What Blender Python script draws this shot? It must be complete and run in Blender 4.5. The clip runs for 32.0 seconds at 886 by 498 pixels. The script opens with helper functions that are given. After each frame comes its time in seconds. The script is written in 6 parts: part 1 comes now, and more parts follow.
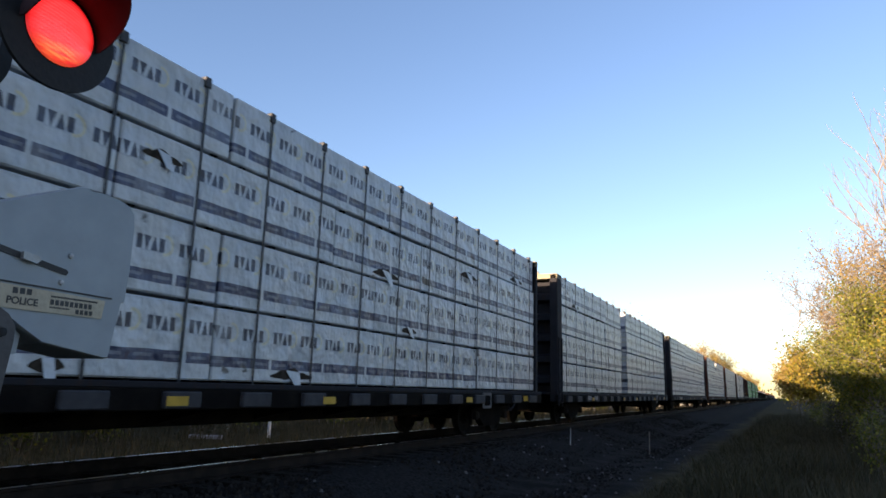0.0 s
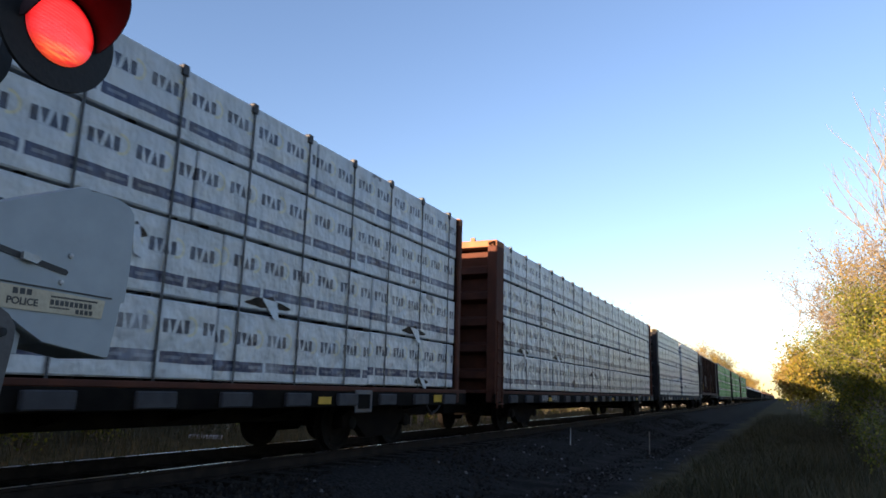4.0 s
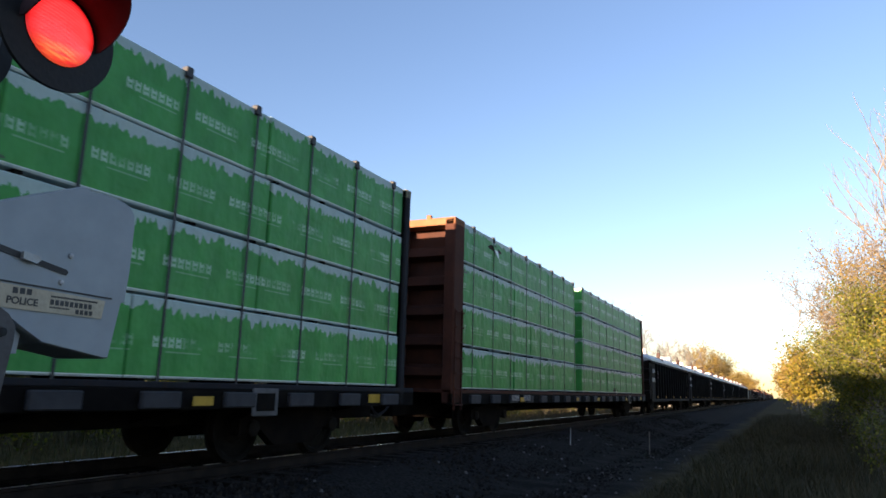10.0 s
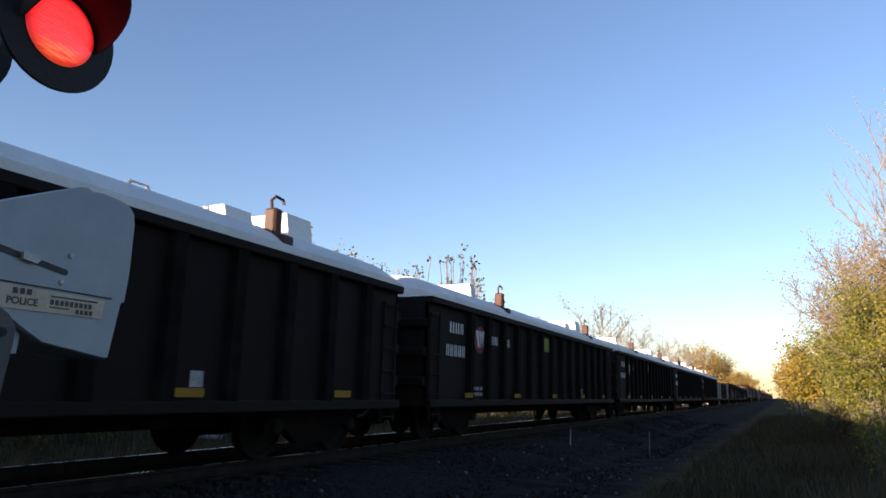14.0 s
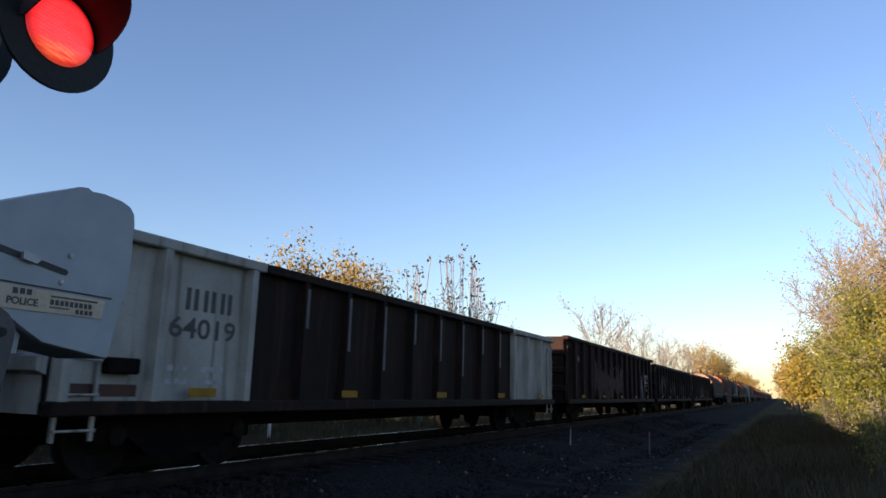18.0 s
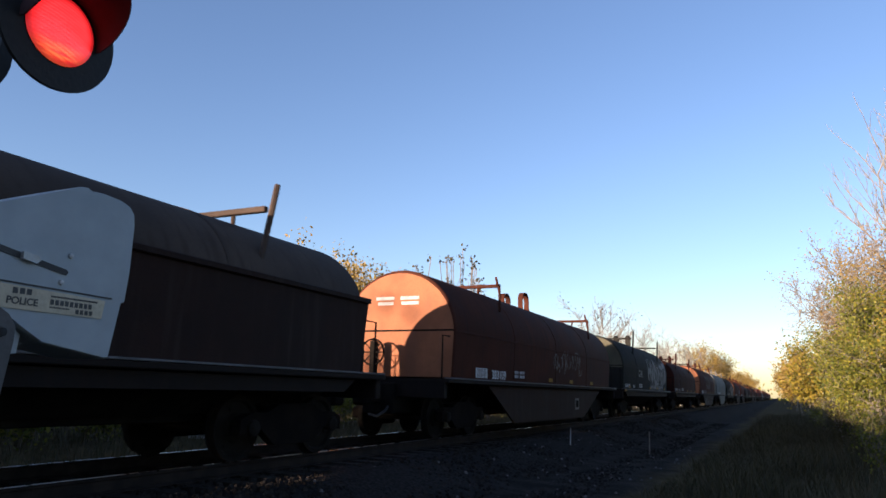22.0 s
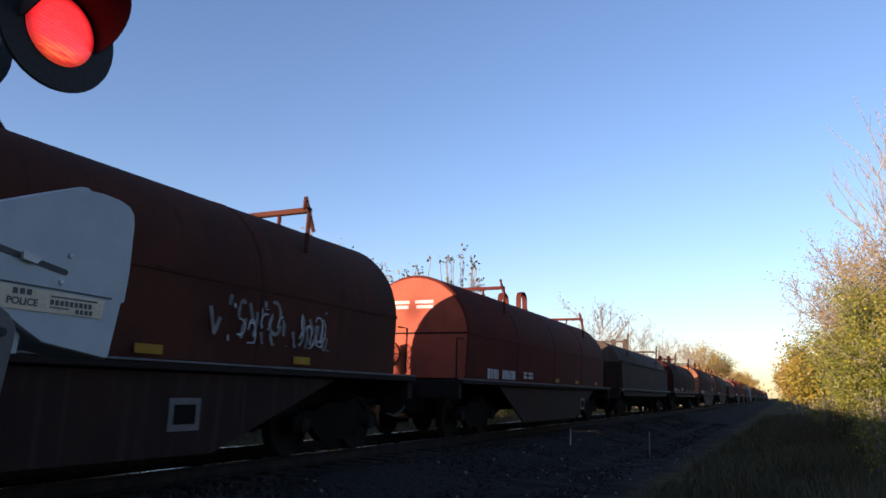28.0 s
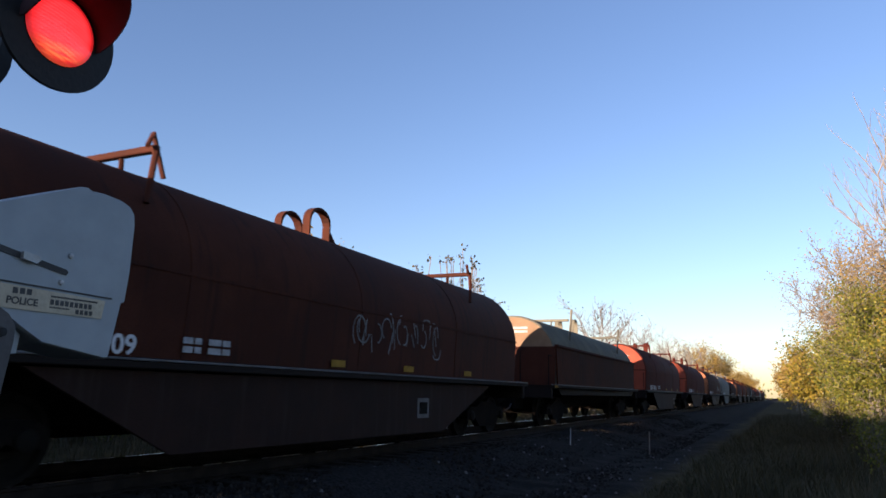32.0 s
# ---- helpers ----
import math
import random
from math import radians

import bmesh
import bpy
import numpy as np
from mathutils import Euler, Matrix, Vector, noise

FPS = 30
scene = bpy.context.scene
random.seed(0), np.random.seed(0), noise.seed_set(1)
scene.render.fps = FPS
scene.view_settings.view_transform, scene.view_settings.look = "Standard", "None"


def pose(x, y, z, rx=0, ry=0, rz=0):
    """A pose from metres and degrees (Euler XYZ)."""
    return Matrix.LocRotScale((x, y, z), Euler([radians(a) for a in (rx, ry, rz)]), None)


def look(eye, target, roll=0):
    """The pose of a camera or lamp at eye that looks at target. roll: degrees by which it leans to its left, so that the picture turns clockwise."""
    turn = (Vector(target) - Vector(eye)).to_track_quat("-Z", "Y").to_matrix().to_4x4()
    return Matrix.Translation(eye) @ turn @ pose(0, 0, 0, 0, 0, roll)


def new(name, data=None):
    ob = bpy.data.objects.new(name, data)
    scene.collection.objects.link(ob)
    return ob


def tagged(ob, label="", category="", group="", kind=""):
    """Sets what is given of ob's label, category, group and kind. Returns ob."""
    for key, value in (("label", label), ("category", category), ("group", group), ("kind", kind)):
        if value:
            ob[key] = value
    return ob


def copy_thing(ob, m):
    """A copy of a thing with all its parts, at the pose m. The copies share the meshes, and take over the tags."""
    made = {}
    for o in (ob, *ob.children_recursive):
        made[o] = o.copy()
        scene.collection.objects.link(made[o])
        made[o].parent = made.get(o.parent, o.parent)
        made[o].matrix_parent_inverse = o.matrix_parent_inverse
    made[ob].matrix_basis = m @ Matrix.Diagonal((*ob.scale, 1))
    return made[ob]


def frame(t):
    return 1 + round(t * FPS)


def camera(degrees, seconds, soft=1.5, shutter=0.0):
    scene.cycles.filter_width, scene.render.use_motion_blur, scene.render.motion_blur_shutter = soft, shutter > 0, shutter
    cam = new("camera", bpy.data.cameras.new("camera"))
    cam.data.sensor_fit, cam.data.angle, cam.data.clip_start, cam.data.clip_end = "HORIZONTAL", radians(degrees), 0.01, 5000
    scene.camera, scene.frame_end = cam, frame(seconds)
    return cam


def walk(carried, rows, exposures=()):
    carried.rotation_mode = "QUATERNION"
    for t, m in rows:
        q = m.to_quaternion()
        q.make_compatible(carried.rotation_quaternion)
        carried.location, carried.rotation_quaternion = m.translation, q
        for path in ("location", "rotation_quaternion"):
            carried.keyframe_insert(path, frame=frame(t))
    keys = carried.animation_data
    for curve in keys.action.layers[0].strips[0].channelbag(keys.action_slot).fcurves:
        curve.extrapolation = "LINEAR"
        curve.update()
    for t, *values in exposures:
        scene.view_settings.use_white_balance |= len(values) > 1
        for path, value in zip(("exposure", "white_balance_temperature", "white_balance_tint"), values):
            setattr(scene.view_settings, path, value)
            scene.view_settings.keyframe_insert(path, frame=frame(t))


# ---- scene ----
# One straight track runs along y at x = TX; z = 0 is the top of the rails.
TX, SPEED, SECONDS = -7.253, 19.103, 32.0
EYE_Z = 0.997

# ---- camera ----
cam = camera(65.45, SECONDS, soft=1.6, shutter=0.05)
_yaw, _pitch = radians(25.883), radians(11.499)
EYE = (0.0, 0.0, EYE_Z)
AIM = (-math.sin(_yaw) * math.cos(_pitch), math.cos(_yaw) * math.cos(_pitch), EYE_Z + math.sin(_pitch))
CAMERA_ROWS = [(0.0, look(EYE, AIM, 1.539)), (SECONDS, look(EYE, AIM, 1.539))]
walk(cam, CAMERA_ROWS, exposures=[(0, 2.15, 6330, 26), (10, 2.18, 6400, 26), (13, 1.88, 6160, 26), (SECONDS, 1.78, 5930, 29)])

# ---- light: low evening sun from behind the train, clear sky ----
SUN_EL, SUN_AZ = 7.3, 23.0      # elevation; the light travels towards +y, turned by this angle to +x
world = bpy.data.worlds.new("clear_evening_sky")
scene.world = world
world.use_nodes = True
_nt = world.node_tree
_nt.nodes.clear()
_sky = _nt.nodes.new("ShaderNodeTexSky")
_sky.sky_type = "NISHITA"
_sky.sun_disc = False
_sky.sun_elevation = radians(SUN_EL)
_sky.sun_rotation = radians(180 + SUN_AZ)
_sky.altitude = 200
_sky.air_density, _sky.dust_density, _sky.ozone_density = 1.0, 0.55, 2.0
_bg = _nt.nodes.new("ShaderNodeBackground")
_bg.inputs["Strength"].default_value = 0.08
_out = _nt.nodes.new("ShaderNodeOutputWorld")
_nt.links.new(_sky.outputs[0], _bg.inputs[0])
_nt.links.new(_bg.outputs[0], _out.inputs[0])

_sun = bpy.data.lights.new("sun", "SUN")
_sun.energy, _sun.angle, _sun.color = 5.0, radians(0.6), (1.0, 0.77, 0.47)
_el, _az = radians(SUN_EL), radians(SUN_AZ)
_way = Vector((math.sin(_az) * math.cos(_el), math.cos(_az) * math.cos(_el), -math.sin(_el)))
sun = new("sun", _sun)
sun.matrix_basis = look((-60, -60, 30), Vector((-60, -60, 30)) + _way)


# ---- materials ----
class Nodes:
    """Short writing of node graphs."""

    def __init__(self, name):
        self.mat = bpy.data.materials.new(name)
        self.mat.use_nodes = True
        self.nt = self.mat.node_tree
        self.bsdf = self.nt.nodes["Principled BSDF"]
        self.coord = self.nt.nodes.new("ShaderNodeTexCoord").outputs["Object"]
        self.info = None

    def put(self, socket, value):
        if isinstance(value, bpy.types.NodeSocket):
            self.nt.links.new(value, socket)
        else:
            socket.default_value = value

    def math(self, op, a, b=0.0):
        n = self.nt.nodes.new("ShaderNodeMath")
        n.operation = op
        self.put(n.inputs[0], a)
        self.put(n.inputs[1], b)
        return n.outputs[0]

    def vmath(self, op, a, b):
        n = self.nt.nodes.new("ShaderNodeVectorMath")
        n.operation = op
        self.put(n.inputs[0], a)
        self.put(n.inputs[1], b)
        return n.outputs[0]

    def axes(self, v=None):
        n = self.nt.nodes.new("ShaderNodeSeparateXYZ")
        self.put(n.inputs[0], v or self.coord)
        return n.outputs[0], n.outputs[1], n.outputs[2]

    def random(self):
        if self.info is None:
            self.info = self.nt.nodes.new("ShaderNodeObjectInfo").outputs["Random"]
        return self.info

    def island(self):
        return self.nt.nodes.new("ShaderNodeNewGeometry").outputs["Random Per Island"]

    def shifted(self):
        """Object coordinates moved by the object's random number, so that copies differ."""
        n = self.nt.nodes.new("ShaderNodeCombineXYZ")
        r = self.random()
        for i, k in enumerate((13.0, 29.0, 7.0)):
            self.put(n.inputs[i], self.math("MULTIPLY", r, k))
        return self.vmath("ADD", self.coord, n.outputs[0])

    def noise(self, scale, detail=4.0, v=None, stretch=None):
        v = v or self.coord
        if stretch:
            v = self.vmath("MULTIPLY", v, stretch)
        n = self.nt.nodes.new("ShaderNodeTexNoise")
        self.put(n.inputs["Vector"], v)
        n.inputs["Scale"].default_value = scale
        n.inputs["Detail"].default_value = detail
        return n.outputs["Fac"]

    def ramp(self, fac, stops):
        n = self.nt.nodes.new("ShaderNodeValToRGB")
        self.put(n.inputs[0], fac)
        e = n.color_ramp.elements
        while len(e) < len(stops):
            e.new(0.5)
        for k, (p, c) in zip(e, stops):
            k.position, k.color = p, (*c, 1.0) if len(c) == 3 else c
        return n.outputs[0]

    def step(self, fac, lo, hi):
        n = self.nt.nodes.new("ShaderNodeMapRange")
        self.put(n.inputs[0], fac)
        n.inputs[1].default_value, n.inputs[2].default_value = lo, hi
        n.interpolation_type = "SMOOTHSTEP"
        return n.outputs[0]

    def mix(self, fac, a, b):
        n = self.nt.nodes.new("ShaderNodeMix")
        n.data_type = "RGBA"
        self.put(n.inputs[0], fac)
        for s, c in ((n.inputs[6], a), (n.inputs[7], b)):
            self.put(s, (*c, 1.0) if isinstance(c, tuple) else c)
        return n.outputs[2]

    def band(self, v, lo, hi):
        return self.math("MULTIPLY", self.math("GREATER_THAN", v, lo), self.math("LESS_THAN", v, hi))

    def finish(self, colour, rough=0.6, metal=0.0, bump=None, depth=0.01, spec=0.5):
        b = self.bsdf
        self.put(b.inputs["Base Color"], (*colour, 1.0) if isinstance(colour, tuple) else colour)
        self.put(b.inputs["Roughness"], rough)
        self.put(b.inputs["Metallic"], metal)
        b.inputs["Specular IOR Level"].default_value = spec
        if bump is not None:
            n = self.nt.nodes.new("ShaderNodeBump")
            n.inputs["Distance"].default_value = depth
            n.inputs["Strength"].default_value = 0.7
            self.put(n.inputs["Height"], bump)
            self.put(b.inputs["Normal"], n.outputs[0])
        return self.mat


def surface(name, c1, c2, scale=3.0, fine=40.0, rough=0.65, metal=0.0, depth=0.004, streaks=0.0, stain=None, spec=0.4, speck=0.35):
    """Worn paint or stone: a broad mottle between two colours, a fine grain, and, if asked, vertical runs of a stain."""
    g = Nodes(name)
    v = g.shifted()
    broad = g.noise(scale, 5.0, v)
    col = g.mix(g.step(broad, 0.35, 0.68), c1, c2)
    grain = g.noise(fine, 3.0, v)
    col = g.mix(g.math("MULTIPLY", g.step(grain, 0.45, 0.75), speck), col, tuple(k * 0.6 for k in c1))
    if streaks:
        run = g.noise(2.2, 4.0, v, (1.0, 3.5, 0.25))
        col = g.mix(g.math("MULTIPLY", g.step(run, 0.52, 0.7), streaks), col, stain or c2)
    r = g.math("ADD", g.math("MULTIPLY", broad, 0.3), rough - 0.15)
    return g.finish(col, r, metal, grain, depth, spec)


def plain(name, c, rough=0.5, metal=0.0, spec=0.5):
    """Small things of one colour, with a faint grain."""
    return surface(name, c, tuple(k * 0.8 for k in c), 6.0, 60.0, rough, metal, 0.001, spec=spec)


def wrap_white():
    """White lumber wrap: a broken navy stripe, and a row of dark blocks with an ochre arc in place of the mark."""
    g = Nodes("white_lumber_wrap")
    x, y, z = g.axes()
    y = g.math("ADD", y, g.math("MULTIPLY", g.random(), 7.0))
    v = g.shifted()
    crumple = g.noise(3.0, 6.0, v, (1.0, 1.0, 0.7))
    col = g.mix(g.step(crumple, 0.3, 0.75), (0.395, 0.42, 0.44), (0.515, 0.53, 0.54))
    wob = g.math("MULTIPLY", g.math("SUBTRACT", crumple, 0.5), 0.03)
    zz = g.math("ADD", g.math("ADD", z, wob), g.math("MULTIPLY", g.math("SUBTRACT", g.math("FRACT", g.math("MULTIPLY", g.random(), 17.0)), 0.5), 0.07))
    worn = g.step(g.noise(9.0, 4.0, v), 0.15, 0.28)
    # mark: four blocks and an arc every 0.58 m
    p = g.math("MULTIPLY", g.math("FRACT", g.math("DIVIDE", y, 0.58)), 0.58)
    area = g.math("MULTIPLY", g.band(p, 0.03, 0.43), g.band(zz, 0.48, 0.63))
    cell = g.math("DIVIDE", g.math("SUBTRACT", p, 0.03), 0.10)
    q = g.math("ABSOLUTE", g.math("SUBTRACT", g.math("FRACT", cell), 0.47))
    up = g.math("DIVIDE", g.math("SUBTRACT", zz, 0.48), 0.15)
    block = g.math("LESS_THAN", q, 0.36)
    spike = g.math("LESS_THAN", q, g.math("ADD", 0.05, g.math("MULTIPLY", up, 0.42)))
    peak = g.math("LESS_THAN", q, g.math("ADD", 0.05, g.math("MULTIPLY", g.math("SUBTRACT", 1.0, up), 0.42)))
    letters = block
    for k, shape in ((1.0, spike), (2.0, peak), (3.0, block)):
        here = g.math("GREATER_THAN", cell, k)
        letters = g.math("ADD", g.math("MULTIPLY", letters, g.math("SUBTRACT", 1.0, here)), g.math("MULTIPLY", shape, here))
    letters = g.math("MULTIPLY", letters, area)
    dy = g.math("SUBTRACT", p, 0.42)
    dz = g.math("SUBTRACT", zz, 0.565)
    rr = g.math("SQRT", g.math("ADD", g.math("MULTIPLY", dy, dy), g.math("MULTIPLY", dz, dz)))
    arc = g.math("MULTIPLY", g.band(rr, 0.085, 0.118), g.math("GREATER_THAN", dy, -0.02))
    small = g.math("MULTIPLY", g.band(p, 0.10, 0.38), g.band(zz, 0.462, 0.480))
    side = g.math("GREATER_THAN", g.math("ABSOLUTE", g.math("SUBTRACT", x, 0.55)), 0.53)   # long sides only, the ends are plain
    letters = g.math("MULTIPLY", letters, side)
    arc = g.math("MULTIPLY", arc, side)
    col = g.mix(g.math("MULTIPLY", g.math("MULTIPLY", letters, worn), 0.97), col, (0.012, 0.017, 0.038))
    col = g.mix(g.math("MULTIPLY", arc, 0.55), col, (0.62, 0.52, 0.22))
    col = g.mix(g.math("MULTIPLY", small, 0.35), col, (0.16, 0.18, 0.24))
    # stripe, broken every 1.16 m, with a pale dashed line in it
    s = g.math("FRACT", g.math("DIVIDE", y, 1.16))
    stripe = g.math("MULTIPLY", g.band(zz, 0.15, 0.275), g.band(s, 0.03, 0.985))
    dash = g.math("MULTIPLY", g.band(zz, 0.195, 0.23), g.band(g.math("FRACT", g.math("DIVIDE", y, 0.387)), 0.25, 0.85))
    stripe = g.math("MULTIPLY", stripe, g.math("SUBTRACT", 1.0, g.math("MULTIPLY", dash, 0.22)))
    col = g.mix(g.math("MULTIPLY", g.math("MULTIPLY", stripe, side), 0.96), col, (0.008, 0.015, 0.060))
    # tears that show dark wood, and grime in streaks
    tear = g.step(g.noise(1.1, 5.0, v, (1.0, 0.9, 1.6)), 0.685, 0.705)
    col = g.mix(tear, col, (0.05, 0.045, 0.045))
    grime = g.step(g.noise(1.6, 4.0, v, (1.0, 1.0, 0.35)), 0.52, 0.75)
    col = g.mix(g.math("MULTIPLY", grime, 0.35), col, (0.42, 0.43, 0.45))
    fold = g.noise(1.7, 3.0, v, (1.0, 2.5, 0.6))
    crease = g.noise(2.6, 2.0, g.vmath("MULTIPLY", v, (1.0, 1.0, -1.0)), (1.0, 1.6, 1.6))
    return g.finish(col, 0.40, 0.0, g.math("ADD", g.math("ADD", crumple, fold), crease), 0.085, 0.5)


def wrap_green():
    """Green lumber wrap with a ragged white band along the top and pale worn marks."""
    g = Nodes("green_lumber_wrap")
    x, y, z = g.axes()
    y = g.math("ADD", y, g.math("MULTIPLY", g.random(), 7.0))
    v = g.shifted()
    crumple = g.noise(3.0, 6.0, v, (1.0, 1.0, 0.7))
    col = g.mix(g.step(crumple, 0.3, 0.75), (0.026, 0.235, 0.046), (0.044, 0.310, 0.066))
    teeth = g.noise(15.0, 2.0, g.vmath("MULTIPLY", v, (0.3, 1.0, 0.02)))
    swell = g.noise(2.4, 2.0, g.vmath("MULTIPLY", v, (0.3, 1.0, 0.02)))
    edge = g.math("ADD", g.math("ADD", 0.735, g.math("MULTIPLY", g.math("SUBTRACT", teeth, 0.5), 0.34)), g.math("MULTIPLY", g.math("SUBTRACT", swell, 0.5), 0.22))
    top = g.math("GREATER_THAN", z, edge)
    col = g.mix(top, col, (0.36, 0.46, 0.43))
    p = g.math("MULTIPLY", g.math("FRACT", g.math("DIVIDE", y, 0.96)), 0.96)
    q = g.math("FRACT", g.math("DIVIDE", p, 0.105))
    letters = g.math("MULTIPLY", g.math("MULTIPLY", g.band(p, 0.10, 0.84), g.band(z, 0.325, 0.445)), g.band(q, 0.12, 0.86))
    hole = g.math("MULTIPLY", g.band(q, 0.36, 0.7), g.band(g.math("FRACT", g.math("DIVIDE", z, 0.058)), 0.3, 0.75))
    letters = g.math("MULTIPLY", letters, g.math("SUBTRACT", 1.0, hole))
    worn = g.step(g.noise(2.5, 4.0, v), 0.34, 0.60)
    col = g.mix(g.math("MULTIPLY", g.math("MULTIPLY", letters, worn), 0.62), col, (0.50, 0.66, 0.56))
    small = g.math("MULTIPLY", g.band(p, 0.3, 0.8), g.band(z, 0.275, 0.292))
    col = g.mix(g.math("MULTIPLY", small, 0.3), col, (0.4, 0.55, 0.45))
    col = g.mix(g.math("LESS_THAN", z, 0.028), col, (0.66, 0.76, 0.72))
    tear = g.step(g.noise(1.1, 5.0, v, (1.0, 0.9, 1.6)), 0.72, 0.735)
    col = g.mix(tear, col, (0.06, 0.06, 0.05))
    fold = g.noise(1.7, 3.0, v, (1.0, 2.5, 0.6))
    crease = g.noise(2.6, 2.0, v, (1.0, 1.6, 1.6))
    return g.finish(col, 0.50, 0.0, g.math("ADD", g.math("ADD", crumple, fold), crease), 0.035, 0.28)


def leafy(name, cols, rough=0.55):
    g = Nodes(name)
    r = g.island()
    col = g.ramp(r, [(i / (len(cols) - 1), c) for i, c in enumerate(cols)])
    m = g.finish(col, rough, 0.0, None, spec=0.25)
    # thin leaves let some light through
    tr = g.nt.nodes.new("ShaderNodeBsdfTranslucent")
    g.put(tr.inputs[0], col)
    mx = g.nt.nodes.new("ShaderNodeMixShader")
    mx.inputs[0].default_value = 0.3
    out = g.nt.nodes["Material Output"]
    g.nt.links.new(g.bsdf.outputs[0], mx.inputs[1])
    g.nt.links.new(tr.outputs[0], mx.inputs[2])
    g.nt.links.new(mx.outputs[0], out.inputs[0])
    return m


def glowing(name, colour, strength):
    """Lit ribbed glass: fine beads, slanting ribs, a dimmer rim and a warmer lower edge."""
    g = Nodes(name)
    x, y, z = g.axes()
    beads = g.noise(160.0, 2.0)
    slant = g.math("ADD", z, g.math("MULTIPLY", y, 0.22))
    lines = g.math("ADD", 0.5, g.math("MULTIPLY", g.math("SINE", g.math("MULTIPLY", slant, 390.0)), 0.5))
    ribs = g.noise(26.0, 3.0, None, (1.0, 0.35, 2.2))
    rr = g.math("SQRT", g.math("ADD", g.math("MULTIPLY", y, y), g.math("MULTIPLY", z, z)))
    rim = g.step(rr, 0.153, 0.095)
    warm = g.math("MULTIPLY", g.step(z, -0.05, -0.14), g.step(ribs, 0.35, 0.6))
    col = g.mix(warm, colour, (1.0, 0.13, 0.03))
    g.finish(colour, 0.4)
    g.put(g.bsdf.inputs["Emission Color"], col)
    level = g.math("ADD", 0.30, g.math("ADD", g.math("MULTIPLY", ribs, 0.55), g.math("MULTIPLY", g.math("MULTIPLY", beads, lines), 0.75)))
    level = g.math("MULTIPLY", level, g.math("ADD", 0.15, g.math("MULTIPLY", rim, 0.85)))
    g.put(g.bsdf.inputs["Emission Strength"], g.math("MULTIPLY", level, strength))
    return g.mat


